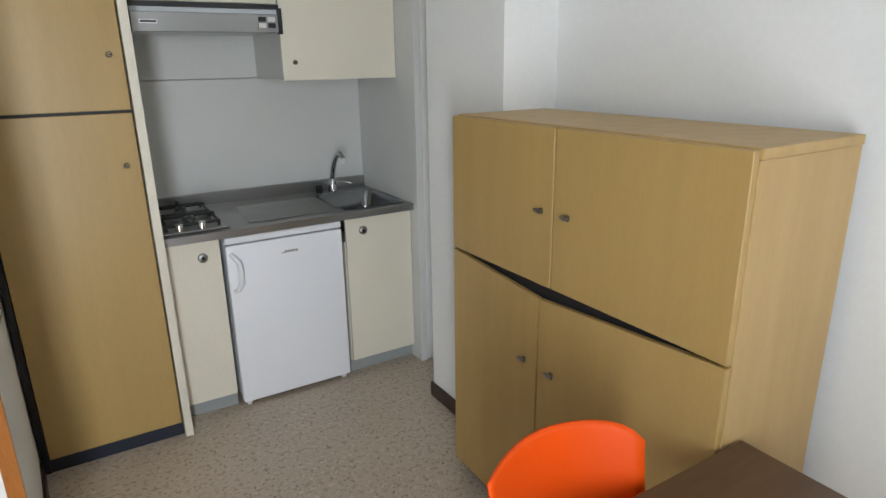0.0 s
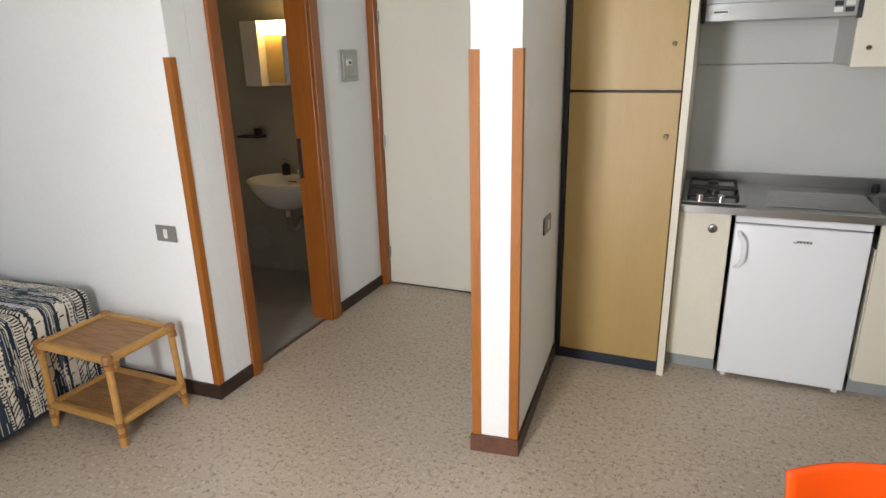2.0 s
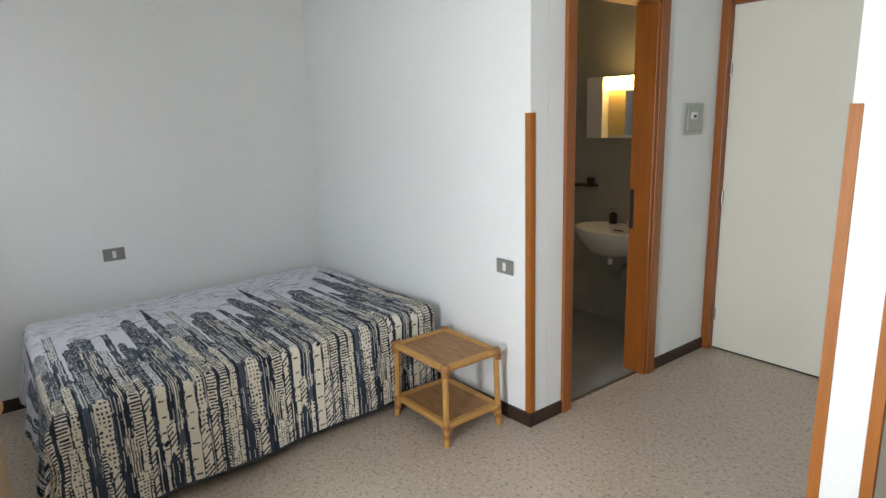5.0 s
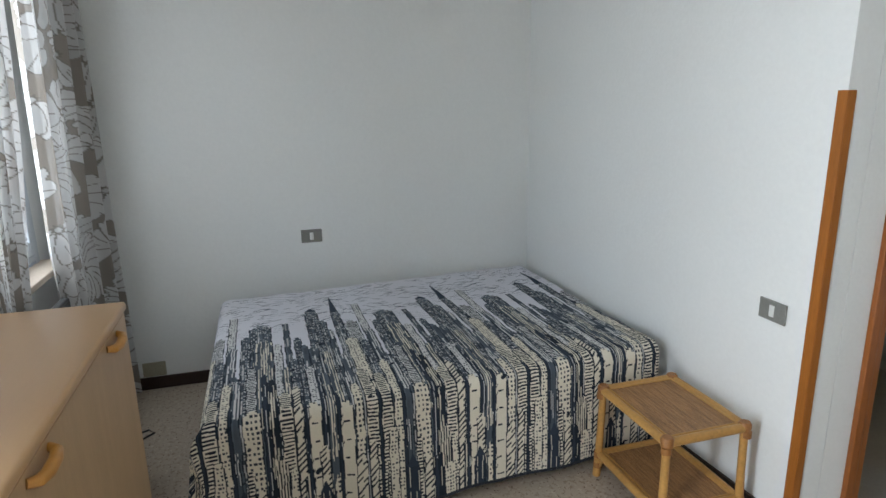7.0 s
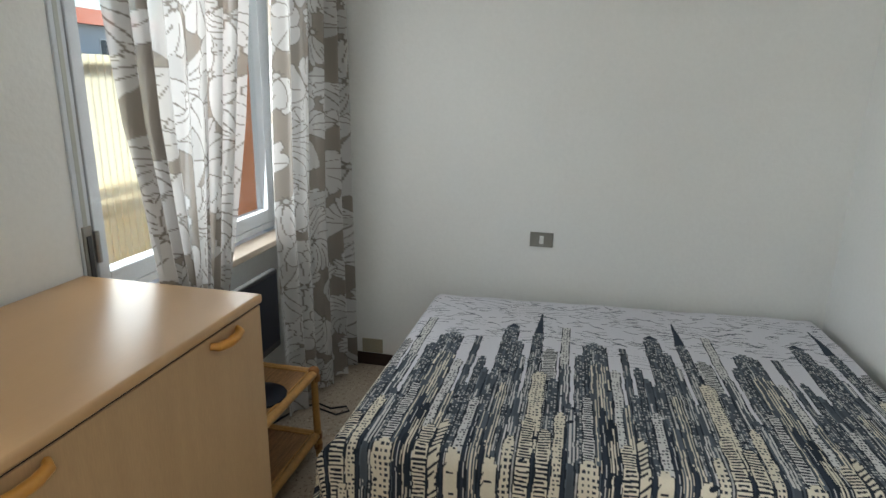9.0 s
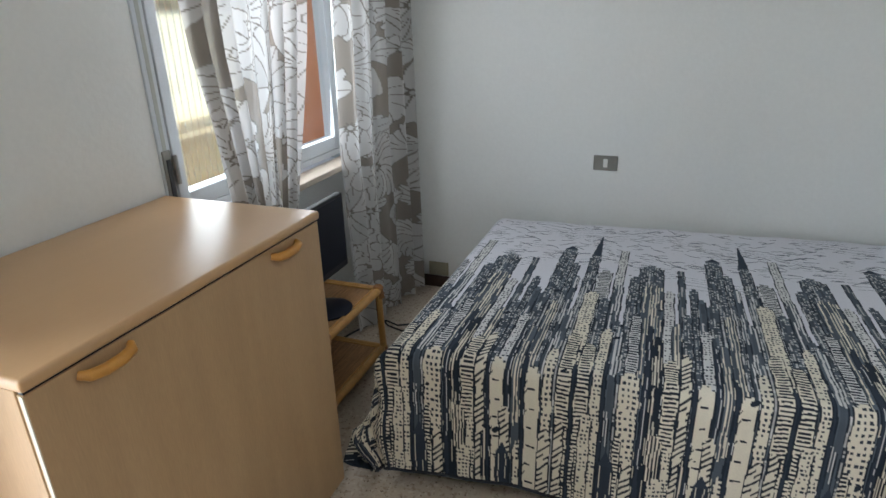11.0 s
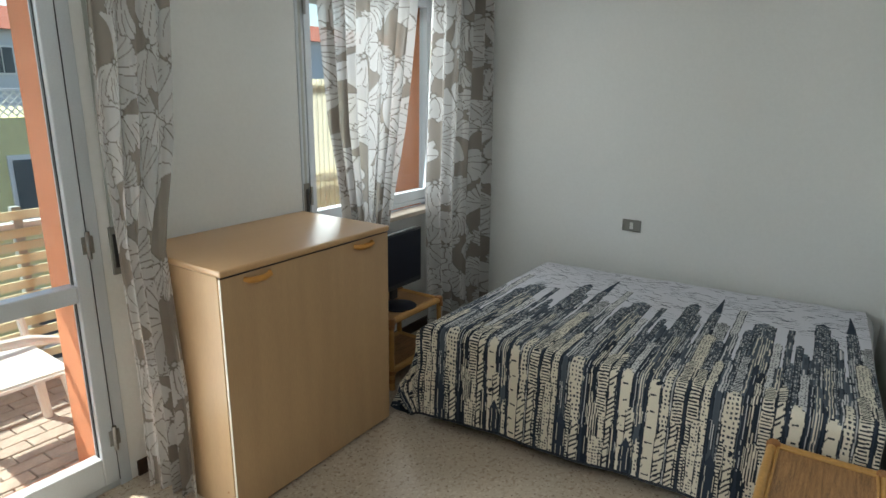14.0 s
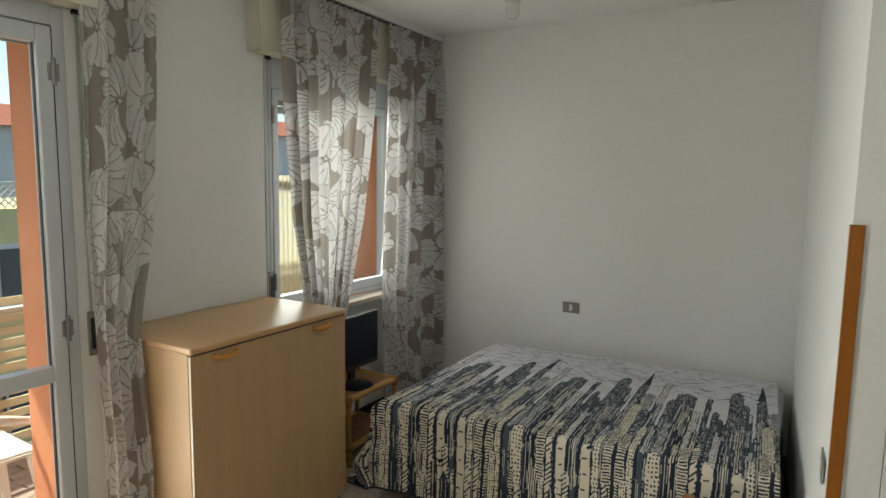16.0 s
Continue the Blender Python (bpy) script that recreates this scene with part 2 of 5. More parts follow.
def printed_cloth(name, sheer):
    """Cloth whose print is in the mesh's colour attribute. sheer: how much light passes through it."""
    m = bpy.data.materials.new(name)
    m.use_nodes = True
    n, l = m.node_tree.nodes, m.node_tree.links
    bsdf = n["Principled BSDF"]
    at = n.new("ShaderNodeAttribute")
    at.attribute_name = "print"
    tc = n.new("ShaderNodeTexCoord")
    nz = n.new("ShaderNodeTexNoise")
    nz.inputs["Scale"].default_value = 240
    l.new(tc.outputs["Object"], nz.inputs["Vector"])
    bp = n.new("ShaderNodeBump")
    bp.inputs["Strength"].default_value, bp.inputs["Distance"].default_value = 0.25, 0.001
    l.new(nz.outputs["Fac"], bp.inputs["Height"])
    l.new(bp.outputs[0], bsdf.inputs["Normal"])
    l.new(at.outputs["Color"], bsdf.inputs["Base Color"])
    bsdf.inputs["Roughness"].default_value = 0.85
    bsdf.inputs["Specular IOR Level"].default_value = 0.15
    if sheer:
        tl, tp = n.new("ShaderNodeBsdfTranslucent"), n.new("ShaderNodeBsdfTransparent")
        m1, m2 = n.new("ShaderNodeMixShader"), n.new("ShaderNodeMixShader")
        l.new(at.outputs["Color"], tl.inputs["Color"])
        m1.inputs[0].default_value = 0.26
        m2.inputs[0].default_value = sheer
        l.new(bsdf.outputs[0], m1.inputs[1])
        l.new(tl.outputs[0], m1.inputs[2])
        l.new(m1.outputs[0], m2.inputs[1])
        l.new(tp.outputs[0], m2.inputs[2])
        l.new(m2.outputs[0], n["Material Output"].inputs["Surface"])
    return m


SPREAD = printed_cloth("city_print_cotton", 0.0)
VOILE = printed_cloth("floral_voile", 0.13)


def emitter(name, color, strength):
    m = bpy.data.materials.new(name)
    m.use_nodes = True
    b = m.node_tree.nodes["Principled BSDF"]
    b.inputs["Base Color"].default_value = (0.8, 0.75, 0.6, 1)
    b.inputs["Emission Color"].default_value, b.inputs["Emission Strength"].default_value = (*color, 1), strength
    return m


GLOW = emitter("warm_lamp_diffuser", (1.0, 0.60, 0.18), 7.0)


# ---- building blocks ----
def at_of(ob):
    p = Vector((0, 0, 0))
    while ob:
        p += ob.location
        ob = ob.parent
    return p


def part(name, bm, mat, parent=None, label="", smooth=False):
    """Links a bmesh in world coordinates as one mesh object, under parent where one is given."""
    if parent is not None:
        bmesh.ops.translate(bm, verts=bm.verts, vec=-at_of(parent))
    me = bpy.data.meshes.new(name)
    bm.to_mesh(me)
    bm.free()
    me.materials.append(mat)
    if smooth:
        for p in me.polygons:
            p.use_smooth = True
        me.set_sharp_from_angle(angle=radians(40))
    ob = new(name, me)
    if parent is not None:
        ob.parent = parent
    if label:
        tagged(ob, label)
    return ob


def thing(name, place, label, category, group=""):
    """An Empty at the base of a thing, for its parts."""
    ob = new(name)
    ob.location = place
    ob.empty_display_size = 0.1
    return tagged(ob, label, category, group)


def structure(ob, label=""):
    return tagged(ob, label, kind="structure")


def box(x0, x1, y0, y1, z0, z1, bevel=0.0, bm=None, seg=2):
    """A box, with rounded edges where bevel is given, added to bm."""
    bm = bm or bmesh.new()
    r = bmesh.ops.create_cube(bm, size=1.0, matrix=Matrix.Translation(((x0 + x1) / 2, (y0 + y1) / 2, (z0 + z1) / 2)) @ Matrix.Diagonal((abs(x1 - x0), abs(y1 - y0), abs(z1 - z0), 1)))
    if bevel:
        edges = {e for v in r["verts"] for e in v.link_edges}
        bmesh.ops.bevel(bm, geom=list(edges), offset=bevel, segments=seg, affect="EDGES", profile=0.5)
    return bm


def prism(plan, z0, z1, bm=None):
    """An upright block over a plan given as corners."""
    bm = bm or bmesh.new()
    lo = [bm.verts.new((x, y, z0)) for x, y in plan]
    hi = [bm.verts.new((x, y, z1)) for x, y in plan]
    k = len(plan)
    bm.faces.new(lo[::-1])
    bm.faces.new(hi)
    for i in range(k):
        bm.faces.new((lo[i], lo[(i + 1) % k], hi[(i + 1) % k], hi[i]))
    bmesh.ops.recalc_face_normals(bm, faces=bm.faces)
    return bm


def rod(points, radius, bm=None, sides=10, caps=True):
    """A round bar along points; radius may be one number or one a point."""
    bm = bm or bmesh.new()
    pts = [Vector(p) for p in points]
    rad = radius if isinstance(radius, (list, tuple)) else [radius] * len(pts)
    rings = []
    side = None
    for i, p in enumerate(pts):
        d = (pts[min(i + 1, len(pts) - 1)] - pts[max(i - 1, 0)]).normalized()
        if side is None:
            side = d.cross(Vector((0, 0, 1)) if abs(d.z) < 0.9 else Vector((1, 0, 0))).normalized()
        side = (side - d * side.dot(d)).normalized()
        up = d.cross(side)
        rings.append([bm.verts.new(p + rad[i] * (math.cos(a) * side + math.sin(a) * up)) for a in (2 * math.pi * k / sides for k in range(sides))])
    for a, b in zip(rings, rings[1:]):
        for k in range(sides):
            bm.faces.new((a[k], a[(k + 1) % sides], b[(k + 1) % sides], b[k]))
    if caps:
        bm.faces.new(rings[0][::-1])
        bm.faces.new(rings[-1])
    bmesh.ops.recalc_face_normals(bm, faces=bm.faces)
    return bm


def grid_mesh(name, xyz, mat, colors=None, parent=None):
    """A smooth sheet through an array of points, rows by columns, with its print."""
    rows, cols, _ = xyz.shape
    me = bpy.data.meshes.new(name)
    q = np.arange(rows * cols).reshape(rows, cols)
    faces = np.stack([q[:-1, :-1], q[:-1, 1:], q[1:, 1:], q[1:, :-1]], -1).reshape(-1, 4)
    pts = xyz.reshape(-1, 3) - (np.array(at_of(parent)) if parent else 0)
    me.vertices.add(rows * cols)
    me.vertices.foreach_set("co", pts.astype(np.float32).ravel())
    me.loops.add(faces.size)
    me.loops.foreach_set("vertex_index", faces.astype(np.int32).ravel())
    me.polygons.add(len(faces))
    me.polygons.foreach_set("loop_start", np.arange(0, faces.size, 4, dtype=np.int32))
    me.polygons.foreach_set("use_smooth", np.ones(len(faces), dtype=bool))
    me.update(calc_edges=True)
    if colors is not None:
        at = me.color_attributes.new("print", "FLOAT_COLOR", "POINT")
        rgba = np.concatenate([colors.reshape(-1, 3), np.ones((rows * cols, 1))], 1)
        at.data.foreach_set("color", rgba.astype(np.float32).ravel())
    me.materials.append(mat)
    me.validate()
    ob = new(name, me)
    if parent is not None:
        ob.parent = parent
    return ob


# ---- the rooms ----
H = 2.84
XW, XE, YS, YN = -3.72, 1.75, -1.10, 3.46
DOOR_X0, DOOR_X1, DOOR_Z = -0.975, -0.13, 2.42
WIN_X0, WIN_X1, WIN_Z0, WIN_Z1 = -3.29, -2.06, 0.90, 2.44

structure(part("floor", box(XW - 0.2, XE + 0.2, YS - 0.06, YN + 0.2, -0.12, 0.0), FLOOR), "speckled beige sheet flooring with dull sheen")
structure(part("ceiling", box(XW - 0.2, XE + 0.2, YS - 0.06, YN + 0.2, H, H + 0.12), CEIL), "plain white plastered ceiling")
structure(part("wall_west", box(XW - 0.15, XW, YS - 0.3, 1.80, 0, H), WALL), "white plastered wall behind the bed")


def south_wall(y0, y1, z0, z1, grow):
    """The outer wall's leaf from y0 to y1, with the balcony door and the window left open."""
    bm = bmesh.new()
    a, b, c, d = WIN_X0 + grow, WIN_X1 - grow, DOOR_X0 + grow, DOOR_X1 - grow
    box(XW - 0.2, a, y0, y1, z0, z1, bm=bm)
    box(a, b, y0, y1, z0, WIN_Z0, bm=bm)
    box(a, b, y0, y1, WIN_Z1 - grow, z1, bm=bm)
    box(b, c, y0, y1, z0, z1, bm=bm)
    box(c, d, y0, y1, DOOR_Z - grow, z1, bm=bm)
    box(d, XE + 0.2, y0, y1, z0, z1, bm=bm)
    if z0 < 0:
        box(c, d, y0, y1, z0, -0.01, bm=bm)
    return bm


structure(part("wall_south", south_wall(-1.17, YS, 0, H, 0.0), WALL), "white plastered wall with window and balcony door")
structure(part("facade", south_wall(-1.44, -1.172, -4.0, 3.4, 0.06), TERRA), "terracotta rendered outer wall")
# nook wall beside the bed, the bathroom front and the entrance wall
structure(part("wall_nook", prism([(-1.60, 1.71), (XW, 1.60), (XW, 1.72), (-1.60, 1.83)], 0, H), WALL), "white plastered wall beside the bed")
bath = bmesh.new()
box(-1.72, -1.60, 1.832, 1.985, 0, H, bm=bath)
box(-1.72, -1.60, 2.735, YN, 0, H, bm=bath)
box(-1.72, -1.60, 1.985, 2.735, 2.27, H, bm=bath)
structure(part("wall_bathroom", bath, WALL), "white plastered wall with the bathroom doorway")
ent = bmesh.new()
box(-1.60, -1.575, YN, YN + 0.12, 0, H, bm=ent)
box(-0.70, XE + 0.2, YN, YN + 0.12, 0, H, bm=ent)
box(-1.575, -0.70, YN, YN + 0.12, 2.30, H, bm=ent)
structure(part("wall_north", ent, WALL), "white plastered wall with the entrance door")
structure(part("partition", prism([(-0.280, 1.785), (-0.102, 1.808), (-0.205, YN), (-0.37, YN)], 0, H), WALL), "white partition between hall and kitchen")
east = bmesh.new()
box(XE, XE + 0.15, YS - 0.07, YN, 0, H, bm=east)
box(1.505, XE, 1.87, 2.41, 0, H, bm=east)
structure(part("wall_east", east, WALL), "white plastered wall with a shallow pier")

# skirting boards
sk = bmesh.new()
box(XW, XW + 0.012, YS, 1.60, 0, 0.075, 0.003, sk)
box(XW, DOOR_X0 - 0.03, YS, YS + 0.012, 0, 0.075, 0.003, sk)
box(DOOR_X1 + 0.03, XE, YS, YS + 0.012, 0, 0.075, 0.003, sk)
prism([(XW, 1.60), (-1.588, 1.71), (-1.588, 1.698), (XW, 1.588)], 0, 0.075, sk)
box(-1.60, -1.588, 1.70, 1.955, 0, 0.075, 0.003, sk)
box(-1.60, -1.588, 2.80, 3.39, 0, 0.075, 0.003, sk)
prism([(-0.102, 1.808), (-0.090, 1.808), (-0.147, 2.72), (-0.159, 2.72)], 0, 0.075, sk)
prism([(-0.280, 1.785), (-0.292, 1.785), (-0.382, YN), (-0.37, YN)], 0, 0.075, sk)
box(1.493, 1.505, 1.87, 2.422, 0, 0.075, 0.003, sk)
box(1.505, XE, 2.41, 2.422, 0, 0.075, 0.003, sk)
box(XE - 0.012, XE, 2.42, 2.80, 0, 0.075, 0.003, sk)
box(XE - 0.012, XE, YS, 1.87, 0, 0.075, 0.003, sk)
structure(part("baseboard", sk, BASE), "dark brown glossy skirting board")
structure(part("baseboard", prism([(-0.292, 1.769), (-0.090, 1.795), (-0.090, 1.8075), (-0.292, 1.7835)], 0, 0.078), SKIRT_WOOD), "reddish brown skirting at the partition's end")


def corner_trim(name, x, y, sx, sy):
    """An angled wooden corner guard at a wall's edge; sx, sy point out of the wall."""
    bm = bmesh.new()
    box(x - sx * 0.032, x + sx * 0.006, y, y + sy * 0.006, 0.075, 1.63, 0.002, bm)
    box(x, x + sx * 0.006, y - sy * 0.03, y + sy * 0.0005, 0.075, 1.63, 0.002, bm)
    return structure(part(name, bm, TRIM_LIGHT), "varnished wooden corner guard")




def end_trim(plan):
    """A wooden corner guard on the slanted end of the partition: its two flanges in plan."""
    bm = bmesh.new()
    for q in plan:
        prism(q, 0.078, 1.63, bm)
    return structure(part("trim", bm, TRIM_LIGHT), "varnished wooden corner guard")


end_trim((((-0.133, 1.798), (-0.096, 1.8027), (-0.096, 1.8087), (-0.133, 1.804)), ((-0.102, 1.8085), (-0.096, 1.8090), (-0.0992, 1.839), (-0.1052, 1.839))))
end_trim((((-0.286, 1.7782), (-0.249, 1.783), (-0.249, 1.789), (-0.286, 1.7842)), ((-0.286, 1.7846), (-0.280, 1.7852), (-0.2828, 1.815), (-0.2888, 1.815))))
corner_trim("trim", -1.60, 1.71, 1, -1)

# bathroom doorway
fr = bmesh.new()
box(-1.725, -1.585, 1.965, 2.02, 0, 2.25, 0.004, fr)
box(-1.735, -1.585, 2.70, 2.755, 0, 2.25, 0.004, fr)
box(-1.725, -1.585, 1.965, 2.755, 2.20, 2.28, 0.004, fr)
box(-1.600, -1.578, 1.945, 1.985, 0, 2.29, 0.004, fr)
box(-1.600, -1.574, 2.725, 2.80, 0, 2.29, 0.004, fr)
d1 = structure(part("door_1", fr, TRIM), "varnished brown wooden frame of the open bathroom doorway")
part("lock_plate", box(-1.725, -1.70, 2.694, 2.701, 0.92, 1.16, 0.002), IRON, d1, "dark metal lock plate")
part("threshold", box(-1.652, -1.632, 2.02, 2.70, 0.0, 0.007), DULLMETAL, d1)
bt = bmesh.new()
box(-3.42, -3.30, 1.83, 3.42, 0, H, bm=bt)
box(-3.30, -1.72, 3.41, 3.46, 0, H, bm=bt)
structure(part("wall_bathroom_back", bt, TILE_W), "grey tiled bathroom wall")
structure(part("floor_bathroom", box(-3.30, -1.652, 2.02, 2.70, 0.0, 0.004, bm=box(-3.30, -1.725, 1.83, 3.41, -0.02, 0.0035)), TILE_F), "grey tiled bathroom floor")

# entrance door
fr = bmesh.new()
box(-1.60, -1.545, 3.385, 3.47, 0, 2.31, 0.004, fr)
box(-0.735, -0.68, 3.42, 3.47, 0, 2.31, 0.004, fr)
box(-1.545, -0.735, 3.42, 3.47, 2.24, 2.31, 0.004, fr)
d2 = structure(part("door_2", fr, TRIM), "closed cream entrance door in a varnished brown frame")
leaf = part("door_leaf", box(-1.543, -0.737, 3.435, 3.475, 0.012, 2.236, 0.003), DOOR_CREAM, d2, "plain cream door leaf")
for z in (0.25, 1.05, 1.85):
    part("hinge", rod([(-1.538, 3.430, z - 0.04), (-1.538, 3.430, z + 0.04)], 0.008), DULLMETAL, d2)
# black bar in place of the shade under the leaf
part("door_gap", box(-1.543, -0.737, 3.445, 3.47, 0.0, 0.011), BLACKGAP, d2)


def wall_plate(name, place, normal, w, h, mat, label, category):
    """A wall plate with one rocker, standing 8 mm off the wall."""
    t = thing(name, place, label, category)
    x, y, z = place
    if abs(normal[0]):
        s = normal[0]
        part("plate", box(x, x + s * 0.008, y - w / 2, y + w / 2, z - h / 2, z + h / 2, 0.003), mat, t)
        part("rocker", box(x + s * 0.007, x + s * 0.012, y - 0.011, y + 0.011, z - 0.022, z + 0.022, 0.002), PLASTIC_W, t)
    else:
        s = normal[1]
        part("plate", box(x - w / 2, x + w / 2, y, y + s * 0.008, z - h / 2, z + h / 2, 0.003), mat, t)
        part("rocker", box(x - 0.011, x + 0.011, y + s * 0.007, y + s * 0.012, z - 0.022, z + 0.022, 0.002), PLASTIC_W, t)
    return t


wall_plate("light_switch", (XW, 0.196, 0.842), (1, 0), 0.122, 0.078, PLATE, "bronze grey switch plate on the wall above the bed", "switch")
wall_plate("light_switch", (-1.772, 1.701, 0.848), (0, -1), 0.122, 0.078, PLATE, "bronze grey switch plate beside the corner guard", "switch")
wall_plate("light_switch", (-0.132, 2.36, 0.86), (1, 0), 0.122, 0.078, PLATE, "bronze grey switch plate on the kitchen partition", "switch")
t = thing("blank_plate", (XW, -0.75, 0.125), "beige blank socket plate low on the wall", "socket")
part("plate", box(XW, XW + 0.01, -0.815, -0.69, 0.08, 0.165, 0.003), PLATE_BEIGE, t)
t = thing("electrical_panel", (-1.60, 3.12, 1.56), "grey plastic breaker box mounted on the hall wall", "electrical panel")
part("frame", box(-1.60, -1.588, 3.015, 3.225, 1.465, 1.655, 0.004), PANELGREY, t)
part("cover", box(-1.589, -1.578, 3.04, 3.20, 1.49, 1.63, 0.004), PANELGREY, t, "lighter grey hinged cover")
part("breaker", box(-1.579, -1.571, 3.07, 3.13, 1.56, 1.60, 0.002), PLASTIC_W, t)
part("breaker_lever", box(-1.572, -1.566, 3.09, 3.11, 1.568, 1.585, 0.001), DARKPL, t)

# ---- balcony door and window ----
dr = structure(new("balcony_door"), "grey aluminium glazed balcony door, closed")
dr.location = (-0.55, -1.13, 0)
fb = bmesh.new()
box(DOOR_X0, -0.925, -1.168, -1.092, 0, DOOR_Z, 0.004, fb)
box(-0.175, DOOR_X1, -1.168, -1.092, 0, DOOR_Z, 0.004, fb)
box(-0.925, -0.175, -1.168, -1.092, 2.34, DOOR_Z, 0.004, fb)
box(-0.925, -0.175, -1.168, -1.10, 0, 0.03, 0.004, fb)
part("frame", fb, ALU, dr)
lf = bmesh.new()
box(-0.922, -0.862, -1.150, -1.088, 0.035, 2.335, 0.005, lf)
box(-0.238, -0.178, -1.150, -1.088, 0.035, 2.335, 0.005, lf)
box(-0.862, -0.238, -1.150, -1.088, 0.035, 0.165, 0.005, lf)
box(-0.862, -0.238, -1.150, -1.088, 0.862, 0.932, 0.005, lf)
box(-0.862, -0.238, -1.150, -1.088, 2.265, 2.335, 0.005, lf)
lfo = part("leaf", lf, ALU, dr)
gk = bmesh.new()
for z0, z1 in ((0.165, 0.862), (0.932, 2.265)):
    box(-0.864, -0.858, -1.128, -1.112, z0, z1, bm=gk)
    box(-0.242, -0.236, -1.128, -1.112, z0, z1, bm=gk)
box(-0.9245, -0.9225, -1.14, -1.089, 0.035, 2.335, bm=gk)
part("gasket", gk, ALU_D, lfo)
for z0, z1 in ((0.165, 0.862), (0.932, 2.265)):
    g = part("pane", box(-0.864, -0.236, -1.122, -1.117, z0, z1), GLASS, lfo, "clear window pane")
    g.visible_shadow = False
for z in (0.24, 1.085, 2.155):
    hb = rod([(-0.922, -1.081, z - 0.055), (-0.922, -1.081, z + 0.055)], 0.009)
    box(-0.945, -0.90, -1.092, -1.084, z - 0.035, z + 0.035, 0.002, hb)
    part("hinge", hb, DULLMETAL, dr)
part("handle", rod([(-0.21, -1.085, 1.05), (-0.21, -1.045, 1.05), (-0.21, -1.04, 0.93)], 0.01), DULLMETAL, lfo)
part("roller_shutter", box(-0.90, -0.20, -1.235, -1.215, 2.27, 2.42, 0.003), PANELGREY, dr, "grey rolled-up shutter edge")

wn_ = structure(new("window_1"), "grey aluminium window with a pale sill behind the curtains")
wn_.location = (-2.67, -1.13, WIN_Z0)
fb = bmesh.new()
box(WIN_X0, WIN_X0 + 0.05, -1.168, -1.092, WIN_Z0, WIN_Z1, 0.004, fb)
box(WIN_X1 - 0.05, WIN_X1, -1.168, -1.092, WIN_Z0, WIN_Z1, 0.004, fb)
box(WIN_X0 + 0.05, WIN_X1 - 0.05, -1.168, -1.092, 2.25, WIN_Z1, 0.004, fb)
box(WIN_X0 + 0.05, WIN_X1 - 0.05, -1.168, -1.092, WIN_Z0 + 0.03, WIN_Z0 + 0.06, 0.004, fb)
part("window_frame", fb, ALU, wn_)
for a, b in ((WIN_X0 + 0.053, -2.665), (-2.66, WIN_X1 - 0.053)):
    sb = bmesh.new()
    box(a, a + 0.045, -1.15, -1.088, 0.963, 2.247, 0.004, sb)
    box(b - 0.045, b, -1.15, -1.088, 0.963, 2.247, 0.004, sb)
    box(a + 0.045, b - 0.045, -1.15, -1.088, 0.963, 1.025, 0.004, sb)
    box(a + 0.045, b - 0.045, -1.15, -1.088, 2.195, 2.247, 0.004, sb)
    s = part("sash", sb, ALU, wn_)
    g = part("pane", box(a + 0.044, b - 0.044, -1.122, -1.117, 1.024, 2.196), GLASS, s, "clear window pane")
    g.visible_shadow = False
for z in (1.12, 2.10):
    part("hinge", rod([(-2.112, -1.081, z - 0.05), (-2.112, -1.081, z + 0.05)], 0.009), DULLMETAL, wn_)
part("window_sill", box(WIN_X0 - 0.03, WIN_X1 + 0.03, -1.10, -0.985, 0.885, 0.915, 0.005), SILL, wn_, "beige stone sill")
rb = bmesh.new()
for k in range(4):
    box(WIN_X0 + 0.05, WIN_X1 - 0.05, -1.235, -1.222, 2.13 + k * 0.05, 2.176 + k * 0.05, 0.004, rb)
part("roller_shutter", rb, PANELGREY, wn_, "grey rolled-up shutter slats")
for nm, x0, x1 in (("shutter_casing", XW, -1.945), ("shutter_casing", -1.06, 0.02)):
    structure(part(nm, box(x0, x1, YS, -0.985, 2.425, H, 0.004), PELMET), "cream boxed casing of the roller shutter")
for x, z in ((-1.028, 1.04), (-2.085, 1.09)):
    t = thing("shutter_strap", (x, YS, z), "grey shutter strap with its dark wall winder", "strap")
    part("winder", box(x - 0.018, x + 0.018, YS, YS + 0.014, z - 0.10, z + 0.10, 0.003), PLATE, t)
    part("winder_slot", box(x - 0.009, x + 0.009, YS + 0.013, YS + 0.018, z - 0.07, z + 0.07, 0.002), DARKPL, t)
    part("strap", box(x - 0.008, x + 0.008, YS + 0.006, YS + 0.009, z + 0.10, 2.425), PANELGREY, t)
    part("guide", box(x - 0.02, x + 0.02, YS + 0.001, YS + 0.02, 2.405, 2.425, 0.003), DARKPL, t)

